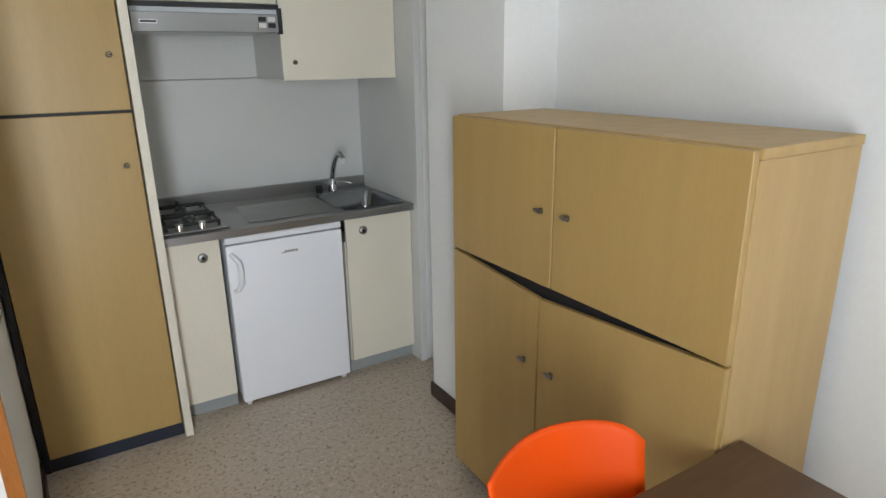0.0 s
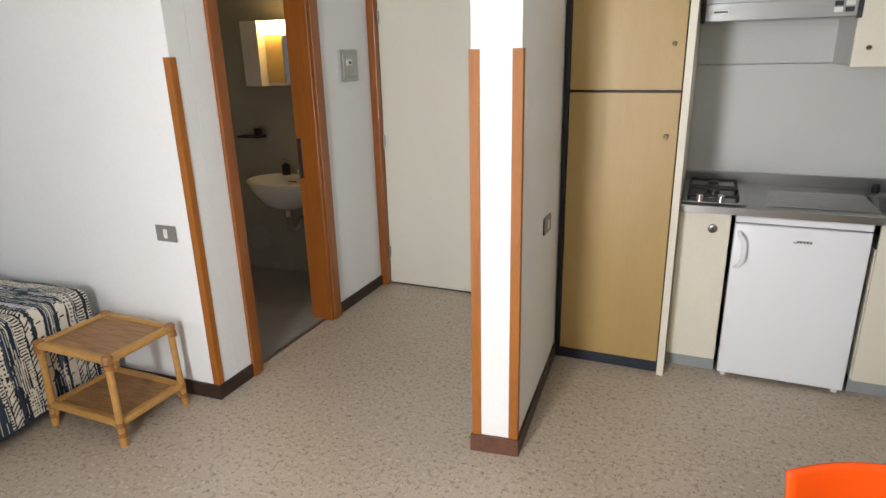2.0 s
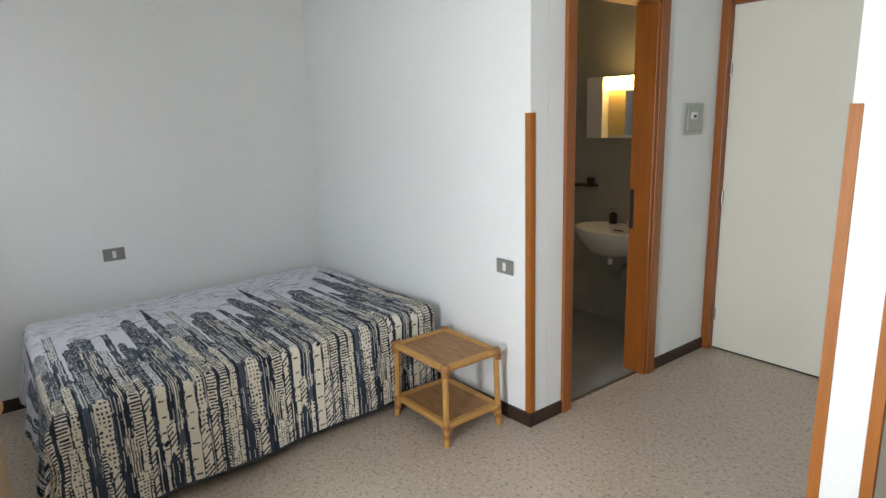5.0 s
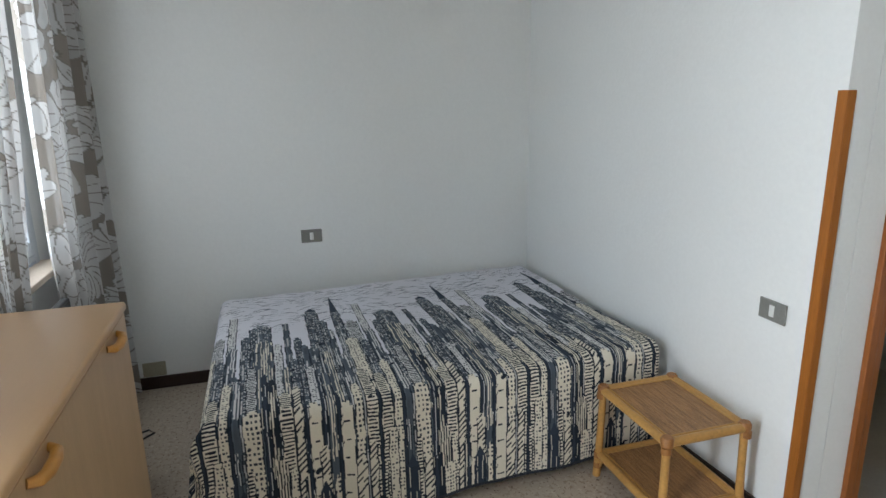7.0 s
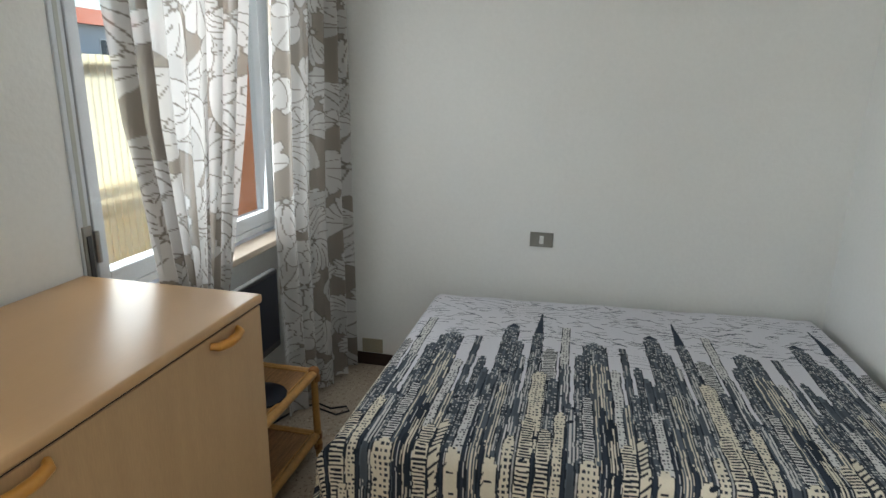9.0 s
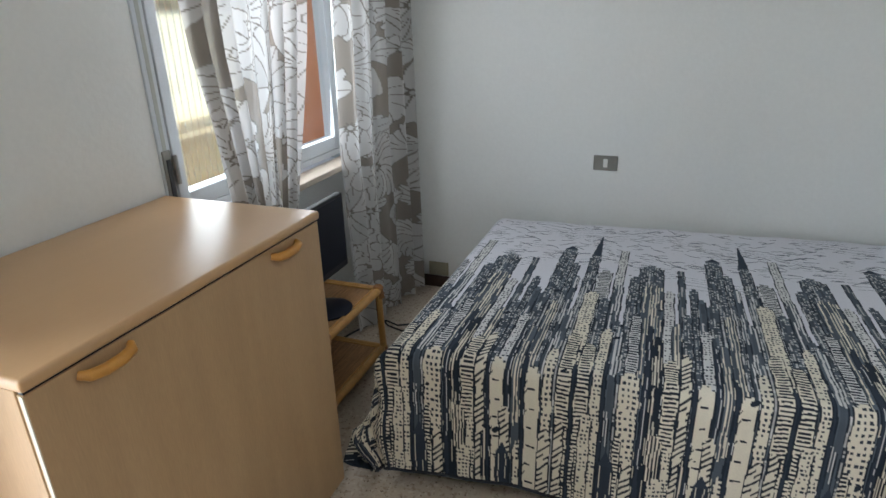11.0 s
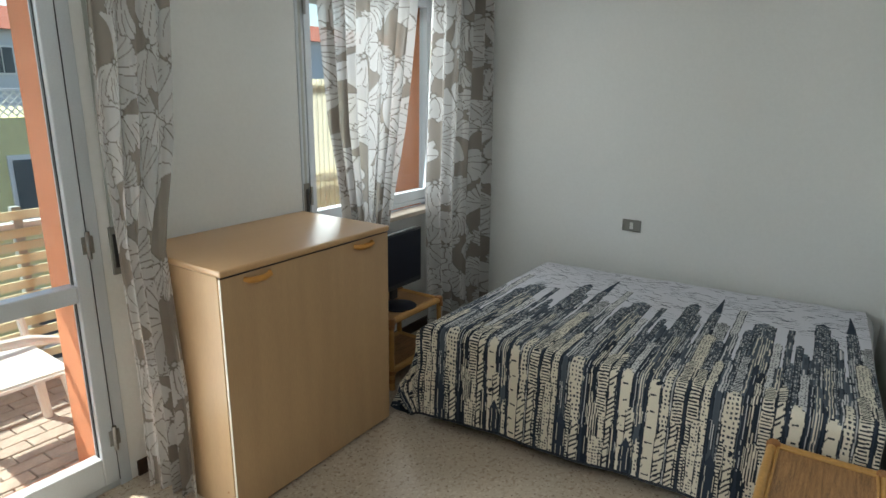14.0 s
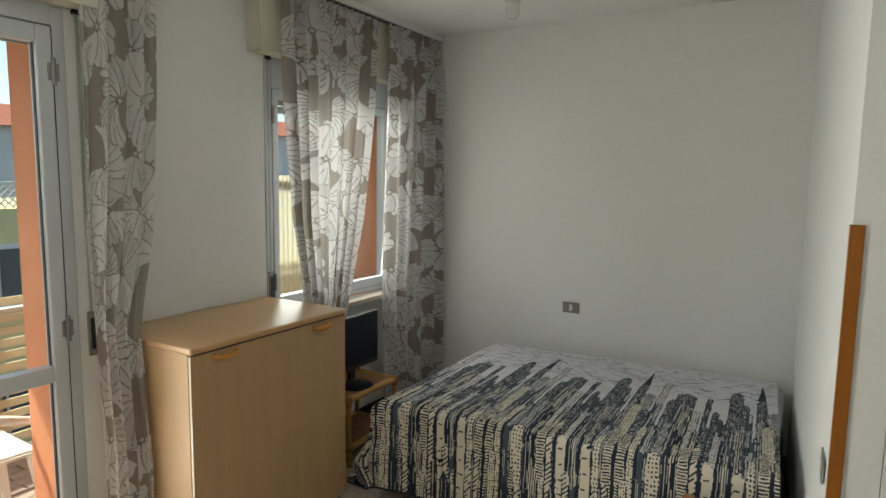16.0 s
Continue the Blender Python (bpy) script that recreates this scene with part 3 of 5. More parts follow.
# ---- curtains ----
def floral(rows, cols, res, seed):
    """A print of large white flowers, drawn with fine taupe lines on a taupe ground."""
    rng = np.random.RandomState(seed)
    v, u = np.mgrid[0:rows, 0:cols] * res
    img = np.empty((rows, cols, 3))
    img[:] = (0.33, 0.295, 0.26)
    white, pale, line = np.array((0.70, 0.69, 0.685)), np.array((0.61, 0.605, 0.60)), np.array((0.24, 0.215, 0.19))
    pen = max(0.0021, res * 0.52)
    spots = []
    for gy in np.arange(-0.1, rows * res + 0.3, 0.25):
        for gx in np.arange(-0.1, cols * res + 0.3, 0.29):
            spots.append((gx + rng.uniform(-0.06, 0.06) + (0.145 if round(gy / 0.25) % 2 else 0), gy + rng.uniform(-0.05, 0.05)))
    rng.shuffle(spots)
    for cx, cy in spots:
        reach = rng.uniform(0.17, 0.24)
        count = rng.randint(4, 7)
        open_ = rng.uniform(3.4, 6.2)
        start = rng.uniform(0, 6.28)
        squash, lean = rng.uniform(0.75, 1.0), rng.uniform(0, 3.14)
        i0, i1 = max(0, int((cy - 0.26) / res)), min(rows, int((cy + 0.26) / res))
        j0, j1 = max(0, int((cx - 0.26) / res)), min(cols, int((cx + 0.26) / res))
        if i1 <= i0 or j1 <= j0:
            continue
        du, dv = u[i0:i1, j0:j1] - cx, v[i0:i1, j0:j1] - cy
        p, q = du * math.cos(lean) + dv * math.sin(lean), (-du * math.sin(lean) + dv * math.cos(lean)) / squash
        r = np.hypot(p, q)
        ang = np.mod(np.arctan2(q, p) - start + 0.9 * r / reach * rng.uniform(-1, 1), 2 * math.pi)
        patch = img[i0:i1, j0:j1]
        for k in rng.permutation(count):
            half = 0.5 * open_ / count * rng.uniform(1.05, 1.25)
            mid = open_ * (k + 0.5) / count
            rim = reach * rng.uniform(0.82, 1.1)
            e = (ang - mid) / half
            lobes = rng.randint(2, 5)
            scallop = 0.86 + 0.14 * np.abs(np.cos(e * lobes * math.pi / 2)) ** 0.6 - 0.16 * e * e
            outer = rim * scallop
            side = (1 - np.abs(e)) * half * r
            inside = (np.abs(e) < 1) & (r < outer)
            patch[inside] = white if rng.rand() < 0.72 else pale
            edge = inside & ((outer - r < 2 * pen) | (side < 2 * pen))
            for c in range(1, lobes):
                at = -1 + 2 * c / lobes
                edge |= inside & (np.abs(e - at * (0.55 + 0.45 * r / rim)) * half * r < pen) & (r > rim * rng.uniform(0.25, 0.5))
            patch[edge] = line
        heart = r < 0.02 + 0.006 * np.sin(ang * 9)
        patch[heart] = line
        patch[(r < 0.011)] = pale
    return img


def hang(name, stations, width, seed, label, folds, depth, res=0.0045, head=0.07):
    """A curtain whose ends in plan are given at heights: (z, xa, ya, xb, yb), from the top down."""
    st = np.array(stations, float)[::-1]
    top, bottom = st[-1, 0], st[0, 0]
    zs = np.arange(top, bottom, -res)
    cols = int(width / res)
    s = np.linspace(0, 1, cols)
    a = np.stack([np.interp(zs, st[:, 0], st[:, k]) for k in (1, 2)], -1)
    b = np.stack([np.interp(zs, st[:, 0], st[:, k]) for k in (3, 4)], -1)
    d = b - a
    nrm = np.stack([d[:, 1], -d[:, 0]], -1) / np.linalg.norm(d, axis=1, keepdims=True)
    rng = np.random.RandomState(seed)
    ph = rng.uniform(0, 6.28, 4)
    fall = (top - zs)[:, None] / (top - bottom)
    wob = s[None] + 0.012 * np.sin(s[None] * 9 + fall * 5 + ph[0])
    wave = np.sin(wob * folds * 2 * math.pi + ph[1] + fall * 0.8) + 0.35 * np.sin(wob * folds * 4.4 * math.pi + ph[2] - fall * 1.3)
    amp = depth * (0.35 + 0.65 * np.minimum(1, fall * 8)) * (0.8 + 0.3 * np.sin(s[None] * 5 + ph[3]))
    amp = np.where((top - zs)[:, None] < head, depth * 0.35, amp)
    wave = np.where((top - zs)[:, None] < head, np.sin(s[None] * folds * 6 * math.pi), wave)
    slide = 0.35 * depth * np.cos(wob * folds * 2 * math.pi + ph[1])
    xy = a[:, None] + d[:, None] * s[None, :, None] + nrm[:, None] * (wave * amp)[..., None] + (d / np.linalg.norm(d, axis=1, keepdims=True))[:, None] * slide[..., None]
    xyz = np.concatenate([xy, np.broadcast_to(zs[:, None, None], (len(zs), cols, 1))], -1)
    t = thing(name, (float(xy[-1, :, 0].mean()), float(xy[-1, :, 1].mean()), float(bottom)), label, "curtain", "flowered curtains")
    grid_mesh("cloth", xyz, VOILE, floral(len(zs), cols, res * 1.0, seed), t)
    return t


hang("curtain", [(2.72, -0.97, -1.0, -1.33, -0.99), (2.1, -0.985, -1.0, -1.30, -0.98), (1.48, -0.965, -1.0, -1.20, -0.90), (1.08, -0.985, -0.99, -1.06, -0.79), (0.5, -1.0, -0.98, -1.058, -0.735), (0.02, -0.99, -0.97, -1.055, -0.735)],
     0.75, 11, "white and taupe flowered voile curtain beside the balcony door", 4, 0.022)
hang("curtain", [(2.79, -2.04, -0.93, -2.92, -0.93), (2.2, -2.06, -0.93, -2.85, -0.93), (1.5, -2.12, -0.94, -2.72, -0.93), (0.95, -2.22, -0.94, -2.58, -0.93), (0.06, -2.24, -1.02, -2.55, -1.02)],
     1.25, 23, "white and taupe flowered voile curtain drawn half across the window", 7, 0.034)
hang("curtain", [(2.79, -3.04, -0.92, -3.70, -0.90), (2.2, -3.04, -0.92, -3.69, -0.90), (1.0, -3.00, -0.94, -3.70, -0.90), (0.02, -3.02, -0.92, -3.68, -0.88)],
     1.05, 37, "white and taupe flowered voile curtain at the bed wall", 5, 0.045)
t = thing("curtain_rail", (-2.85, -0.93, 2.83), "white ceiling curtain rail with dark gliders", "curtain rail")
part("rail", box(-3.715, -2.02, -0.955, -0.905, 2.80, H, 0.003), PLASTIC_W, t)
part("glider_track", box(-3.70, -2.03, -0.94, -0.92, 2.785, 2.802, 0.002), DARKPL, t)
t = thing("curtain_rail", (-0.6, -1.0, 2.74), "white curtain rail above the balcony door", "curtain rail")
part("rail", box(-1.36, 0.1, -0.984, -0.955, 2.725, 2.75, 0.003), PLASTIC_W, t)

# ---- bed ----
BX0, BX1, BY0, BY1, BTOP = -3.60, -2.175, -0.345, 1.585, 0.545


def askew(x, y):
    """The bed stands a little turned from the wall."""
    return x + 0.055 - 0.07 * (y + 0.265)


def askew_mesh(bm):
    for v in bm.verts:
        v.co.x = askew(v.co.x, v.co.y)
    return bm


t = thing("bed", (-2.9, 0.65, 0), "bed with dark base and short black legs against the wall", "bed")
part("bed_base", askew_mesh(prism([(BX0, BY0 + 0.04), (BX1 - 0.04, BY0 + 0.04), (BX1 - 0.04, BY1 + 0.03), (BX0, BY1 - 0.02)], 0.13, 0.30)), BEDBASE, t)
part("mattress", askew_mesh(box(BX0, BX1 - 0.02, BY0 + 0.02, BY1 - 0.02, 0.30, BTOP - 0.012, 0.05, seg=4)), MATTRESS, t)
for x in (BX0 + 0.08, BX1 - 0.10):
    for y in (BY0 + 0.12, BY1 - 0.08):
        part("leg", askew_mesh(rod([(x, y, 0), (x, y, 0.135)], [0.022, 0.028])), BLACKGAP, t)


def city_print(us, vs, seed):
    """A sketched skyline in blue-black ink: u runs across the bed, v from the head to the foot and down."""
    rng = np.random.RandomState(seed)
    R, C = len(vs), len(us)
    V, U = np.meshgrid(vs, us, indexing="ij")
    sky_, ink, slate, cream, pale = (np.array(c) for c in ((0.66, 0.66, 0.71), (0.020, 0.027, 0.040), (0.080, 0.098, 0.122), (0.69, 0.645, 0.54), (0.61, 0.61, 0.61)))
    img = np.empty((R, C, 3))
    img[:] = sky_

    def rough(n, lo, hi):
        """A soft random field."""
        f = np.zeros((R, C))
        for _ in range(n):
            a, k = rng.uniform(0, 6.28), rng.uniform(lo, hi)
            f += np.sin(k * (U * math.cos(a) + V * math.sin(a)) + rng.uniform(0, 6.28))
        return f / math.sqrt(n / 2)

    def chance(a, b, c):
        """A fixed random number for each whole a, b and c."""
        h = np.sin(a * 127.1 + b * 311.7 + c * 74.7) * 43758.5453
        return h - np.floor(h)

    wu, wv = 0.0008 * rough(8, 20, 90), 0.0016 * rough(8, 20, 90)
    # scribbled clouds
    swirl = np.sin(V * 120 + 2.4 * rough(5, 8, 24))
    img[(np.abs(swirl) < 0.13) & (rough(7, 14, 50) > 0.45) & (V < 0.75)] = slate * 1.5
    step = us[1] - us[0]
    for _ in range(420):
        cu, cv, half, curl = rng.uniform(us[0], us[-1]), rng.uniform(0.03, 0.52), rng.uniform(0.012, 0.035), rng.uniform(-18, 18)
        lean = rng.uniform(-0.7, 0.7)
        i0, i1 = max(0, int((cv - 0.04 - vs[0]) / step)), int((cv + 0.04 - vs[0]) / step)
        j0, j1 = max(0, int((cu - half - us[0]) / step)), int((cu + half - us[0]) / step)
        du, dv = U[i0:i1, j0:j1] - cu, V[i0:i1, j0:j1] - cv
        img[i0:i1, j0:j1][np.abs(dv - lean * du - curl * du * du) < 0.0026] = slate * 1.2
    period = 0.63

    def tower(u0, w, v0, style, light=pale, spire=0.0, steps=2.0, dark=slate):
        ident = u0 * 91 + v0 * 17
        for k in range(-2, 5):
            a = u0 + k * period
            d = (U + wu - a) / w
            inside = (np.abs(d) < 0.5) & (V > v0 + 0.020 * np.floor(np.abs(d) * 2 * steps))
            if spire:
                inside |= (np.abs(d) < 0.07 + 0.36 * np.clip((V - v0 + spire) / spire, 0, 1) ** 1.2) & (V > v0 - spire) & (V <= v0 + 0.03)
            if not inside.any():
                continue
            fu, fv = (d + 0.5) * w, V - v0 + wv
            if style == "office":
                p, q = 0.0125, 0.0105
                row, col = np.floor(fv / p), np.floor(fu / q)
                on = (fv / p - row < 0.62) & (fu / q - col < 0.60) & (chance(row, col, ident) > 0.54)
                fade = np.clip((fv - 0.05) / 0.35, 0, 1) * (d < 0.12) * (chance(np.floor(fu / 0.02), ident, 6) > 0.35)
                on |= (chance(col, np.floor(fv / 0.05), ident + 3) < 0.55 * fade) & (fu / q - col < 0.62)
                c = np.where(on[..., None], light * (0.58 + 0.40 * chance(row, col, 7))[..., None], dark * (0.55 + 0.7 * chance(col, np.floor(fv / 0.06), 9))[..., None])
            elif style in ("lines", "dark"):
                p = 0.0105 if style == "lines" else 0.0125
                col = np.floor(fu / p)
                seg = np.floor(fv / (0.07 + 0.10 * chance(col, ident, 3)) + chance(col, ident, 5) * 9)
                keep = 0.25 if style == "lines" else 0.62
                on = (fu / p - col < 0.30 + 0.35 * chance(col, seg, ident)) & (chance(col, seg, ident + 1) > keep)
                c = np.where(on[..., None], light * (0.75 + 0.35 * chance(col, seg, 7))[..., None], dark * (0.75 + 0.6 * chance(col, seg, 9))[..., None])
            elif style == "bars":
                p = 0.0150
                row = np.floor(fv / p)
                on = (fv / p - row < 0.40 + 0.2 * chance(row, ident, 2)) & (d > -0.5 + 0.22 * chance(row, ident, 1)) & (d < 0.5 - 0.25 * chance(row, ident, 4))
                c = np.where(on[..., None], ink, light)
            elif style in ("grid", "dots"):
                p, q = (0.0150, 0.0125) if style == "grid" else (0.020, 0.0155)
                row, col = np.floor(fv / p), np.floor(fu / q + 0.3 * chance(np.floor(fv / p), ident, 1))
                on = (fv / p - row < 0.5) & (np.mod(fu / q + 0.3 * chance(row, ident, 1), 1) < 0.35 + 0.4 * chance(row, col, ident)) & (chance(row, col, ident + 2) > 0.2)
                c = np.where(on[..., None], ink * 1.5, light)
            elif style == "solid":
                col = np.floor(fu / 0.012)
                on = (fu / 0.012 - col < 0.22) & (chance(col, np.floor(fv / 0.11), ident) > 0.55)
                c = np.where(on[..., None], light, ink * 1.6)
            elif style == "hatch":
                g = fv * 0.8 + fu * 0.75
                row = np.floor(g / 0.019)
                on = (g / 0.019 - row < 0.42) & (chance(row, np.floor(fu / 0.025), ident) > 0.22)
                c = np.where(on[..., None], ink, light)
            else:
                row = np.floor(fv / 0.075)
                dash = (np.mod(fv / 0.075, 1) < 0.10) & (d > -0.3 + 0.3 * chance(row, ident, 1)) & (d < 0.05 + 0.3 * chance(row, ident, 2))
                g = fv * 0.55 + fu
                edge = (np.mod(g / 0.020, 1) < 0.22) & (d < -0.22) & (chance(np.floor(g / 0.020), ident, 3) > 0.35)
                c = np.where((dash | edge)[..., None], ink, light)
            if spire:
                c = np.where((V < v0 + 0.004)[..., None], ink * 1.8, c)
            img[inside] = np.broadcast_to(c, img.shape)[inside]
            rim = inside & ((0.5 - np.abs(d)) * w < 0.0040 + 0.0018 * np.sin(V * 37 + a * 9))
            img[rim] = ink

    # far towers against the sky
    for row in ((0.300, 0.034, 0.70, "office"), (0.325, 0.034, 0.80, "dark"), (0.435, 0.045, 0.53, "office"), (0.462, 0.030, 0.66, "dark"), (0.638, 0.040, 0.33, "grid", pale, 0.0, 0.9), (0.515, 0.050, 0.42, "office", pale, 0.25, 3.0), (0.575, 0.066, 0.585, "bars"),
                (0.135, 0.105, 0.48, "office", pale, 0.0, 3.0), (0.255, 0.030, 0.51, "dark", pale * 0.6, 0.0, 0.9), (0.390, 0.070, 0.37, "office", pale, 0.03, 3.0)):
        tower(*row)
    # nearer towers
    for row in ((0.072, 0.045, 0.62, "office"), (0.146, 0.085, 0.69, "lines", cream), (0.208, 0.042, 0.74, "grid"), (0.012, 0.045, 0.72, "lines"), (0.545, 0.060, 0.80, "grid", cream), (0.600, 0.045, 0.86, "office"), (0.362, 0.045, 0.84, "office"), (0.415, 0.040, 0.92, "lines", cream),
                (0.270, 0.040, 0.94, "office"), (0.482, 0.036, 0.97, "dark"), (0.098, 0.042, 0.98, "bars"), (0.235, 0.036, 1.02, "lines", cream), (0.330, 0.040, 1.05, "grid"), (0.030, 0.040, 1.04, "office")):
        tower(*row)
    # the fronts that hang over the foot of the bed
    for row in ((0.018, 0.050, 1.16, "bars", cream), (0.075, 0.048, 1.22, "bars", cream), (0.120, 0.040, 1.10, "grid", cream), (0.158, 0.036, 1.08, "dark"), (0.215, 0.066, 1.37, "dots", cream), (0.262, 0.022, 1.05, "solid"), (0.290, 0.036, 1.12, "lines", cream, 0.0, 2.0, ink),
                (0.335, 0.050, 1.26, "bars", cream), (0.378, 0.036, 1.22, "hatch", cream), (0.432, 0.056, 1.38, "plain", cream), (0.470, 0.020, 1.16, "solid"), (0.497, 0.036, 1.14, "lines", cream), (0.548, 0.058, 1.40, "plain", cream), (0.598, 0.038, 1.28, "dots", cream)):
        tower(row[0] - 0.115, *row[1:])
    for row in ((0.012, 0.036, 1.58, "hatch", cream), (0.052, 0.030, 1.66, "bars", cream), (0.092, 0.040, 1.54, "grid", cream), (0.230, 0.040, 1.68, "hatch", cream), (0.303, 0.050, 1.58, "lines", cream, 0.0, 2.0, ink), (0.345, 0.034, 1.62, "grid", cream), (0.462, 0.040, 1.56, "hatch", cream),
                (0.595, 0.046, 1.62, "hatch", cream), (0.322, 0.055, 1.74, "grid", cream), (0.150, 0.030, 1.52, "lines"), (0.195, 0.028, 1.60, "bars", cream), (0.40, 0.036, 1.66, "lines", cream, 0.0, 2.0, ink), (0.505, 0.034, 1.70, "dots", cream)):
        tower(row[0] - 0.115, *row[1:])
    # dark passages between the fronts, and low roofs before them
    for row in ((0.045, 0.014, 1.34, "solid"), (0.140, 0.016, 1.30, "solid"), (0.405, 0.016, 1.38, "solid"), (0.520, 0.016, 1.34, "solid"),
                (0.165, 0.055, 1.72, "solid", cream, 0.05), (0.455, 0.050, 1.75, "solid", cream, 0.04)):
        tower(row[0] - 0.115, *row[1:])
    blot = rough(8, 40, 120)
    img[(blot > 2.6) & (V > 0.45)] = ink
    img *= (1 + 0.08 * (rng.rand(R, C) - 0.5))[..., None]
    return img


def bedspread():
    """The cover: flat on the bed, rounded over the foot and one end, hanging almost to the floor."""
    res = 0.0028
    drop_f, drop_s, r = 0.462, 0.40, 0.05
    vs = np.arange(0, (BX1 - BX0) + drop_f, res)
    us = np.arange(-(drop_s), (BY1 - BY0), res)
    V, U = np.meshgrid(vs, us, indexing="ij")
    L = BX1 - BX0
    over_v, over_u = np.maximum(V - L + r, 0), np.maximum(-U + r, 0)

    def bend(o):
        """How far out and how far down a strip of cloth has gone, o past the start of the rounded edge."""
        arc = r * math.pi / 2
        ang = np.minimum(o, arc) / r
        return r * np.sin(ang), r * (1 - np.cos(ang)) + np.maximum(o - arc, 0)

    ov, dv = bend(over_v)
    ou, du = bend(over_u)
    both = np.minimum(over_v, over_u)
    x = BX0 + np.minimum(V, L - r) + ov
    y = BY0 + np.maximum(U, r) - ou
    z = BTOP - np.maximum(dv, du) - 0.22 * np.minimum(dv, du)
    # folds of the hanging parts, and the flared corner
    hangv, hangu = np.clip((dv - r) / 0.35, 0, 1), np.clip((du - r) / 0.35, 0, 1)
    x += hangv * (0.010 * np.sin(U * 9 + 1.0) + 0.004 * np.sin(U * 23 + 0.4)) + 0.012 * hangv
    y -= hangu * (0.018 * np.sin(V * 11 + 2.0) + 0.008 * np.sin(V * 29)) + 0.05 * hangu
    fl = np.clip(both / 0.35, 0, 1)
    x += fl * 0.03 * np.sin(over_u * 30)
    y -= fl * (0.065 + 0.04 * np.sin(over_v * 22))
    # the skewed nook wall, slight sag and creases on top
    y += (x - BX1) * 0.045 * np.clip((U - 0.4) / 1.4, 0, 1)
    flat = 1 - np.clip((over_u + over_v) / 0.05, 0, 1)
    z += flat * (0.005 * np.sin(U * 4.1 + 0.5) * np.sin(V * 5.3) + 0.0018 * np.sin(U * 23 + 3 * np.sin(V * 6)) + 0.0012 * np.sin(V * 31 + 2 * np.sin(U * 9)))
    x = askew(x, y)
    z = np.maximum(z, 0.045 + 0.008 * np.sin(U * 3))
    t = thing("bedspread", (-2.9, 0.65, BTOP), "white and blue-black city skyline print bedspread on the bed", "bedspread")
    grid_mesh("cloth", np.stack([x, y, z], -1), SPREAD, city_print(us - 0.08, vs, 5), t)
    hem = [Vector((float(x[-1, k]) + 0.002, float(y[-1, k]), float(z[-1, k]))) for k in range(0, len(us), 8)]
    part("hem", rod(hem, 0.006, sides=6), BEDBASE, t, "dark stitched hem")
    return t


bedspread()


# ---- rattan stools ----
def rattan_stool(place, w, d, h, group, label):
    """A rattan side table: four bound cane legs, a woven top and a lower shelf."""
    t = thing("side_table", place, label, "side table", group)
    X, Y, Z = place
    hx, hy = w / 2 - 0.02, d / 2 - 0.02
    for sx in (-1, 1):
        for sy in (-1, 1):
            x, y = X + sx * hx, Y + sy * hy
            leg = part("leg", rod([(x + sx * 0.006, y + sy * 0.006, Z), (x + sx * 0.004, y + sy * 0.004, Z + 0.06), (x, y, Z + h * 0.5), (x - sx * 0.003, y - sy * 0.003, Z + h - 0.02)], [0.017, 0.0175, 0.0155, 0.0155], sides=12), RATTAN, t, smooth=True)
            for zz, rr in ((0.055, 0.0195), (0.105, 0.0195), (h - 0.05, 0.019)):
                part("binding", rod([(x + sx * 0.003, y + sy * 0.003, Z + zz - 0.012), (x + sx * 0.003, y + sy * 0.003, Z + zz + 0.012)], rr, sides=12), RATTAN_D, leg, smooth=True)
            part("cap", rod([(x - sx * 0.003, y - sy * 0.003, Z + h - 0.036), (x - sx * 0.003, y - sy * 0.003, Z + h - 0.008), (x - sx * 0.003, y - sy * 0.003, Z + h)], [0.0235, 0.025, 0.019], sides=12), RATTAN_D, leg, smooth=True)
            for ax, ay in ((1, 0), (0, 1)):
                pts = [(x - sx * ax * q, y - sy * ay * q, Z + 0.055 + hgt) for q, hgt in ((0.012, 0.0), (0.022, 0.025), (0.045, 0.042))]
                part("brace", rod(pts, 0.007, sides=8), RATTAN, leg, smooth=True)
    for zz, nm in ((h - 0.022, "tabletop"), (0.108, "shelf")):
        edge = bmesh.new()
        for s in (-1, 1):
            rod([(X - hx, Y + s * hy, Z + zz), (X, Y + s * (hy + 0.002), Z + zz + 0.001), (X + hx, Y + s * hy, Z + zz)], 0.0175, edge, 12)
            rod([(X + s * hx, Y - hy, Z + zz), (X + s * hx, Y, Z + zz - 0.001), (X + s * hx, Y + hy, Z + zz)], 0.0175, edge, 12)
        rim = part(nm, edge, RATTAN, t, smooth=True)
        part("woven_panel", box(X - hx + 0.01, X + hx - 0.01, Y - hy + 0.01, Y + hy - 0.01, Z + zz - 0.004, Z + zz + 0.007), WEAVE, rim, "brown woven cane panel")
        lip = bmesh.new()
        for s in (-1, 1):
            rod([(X - hx + 0.018, Y + s * (hy - 0.02), Z + zz + 0.009), (X + hx - 0.018, Y + s * (hy - 0.02), Z + zz + 0.009)], 0.005, lip, 6)
            rod([(X + s * (hx - 0.02), Y - hy + 0.018, Z + zz + 0.009), (X + s * (hx - 0.02), Y + hy - 0.018, Z + zz + 0.009)], 0.005, lip, 6)
        part("cane_bead", lip, RATTAN, rim, smooth=True)
    return t


rattan_stool((-1.952, 1.425, 0), 0.475, 0.385, 0.435, "rattan side tables", "honey rattan side table with woven top beside the bed")
rattan_stool((-2.54, -0.845, 0), 0.52, 0.36, 0.435, "rattan side tables", "honey rattan side table carrying the television")

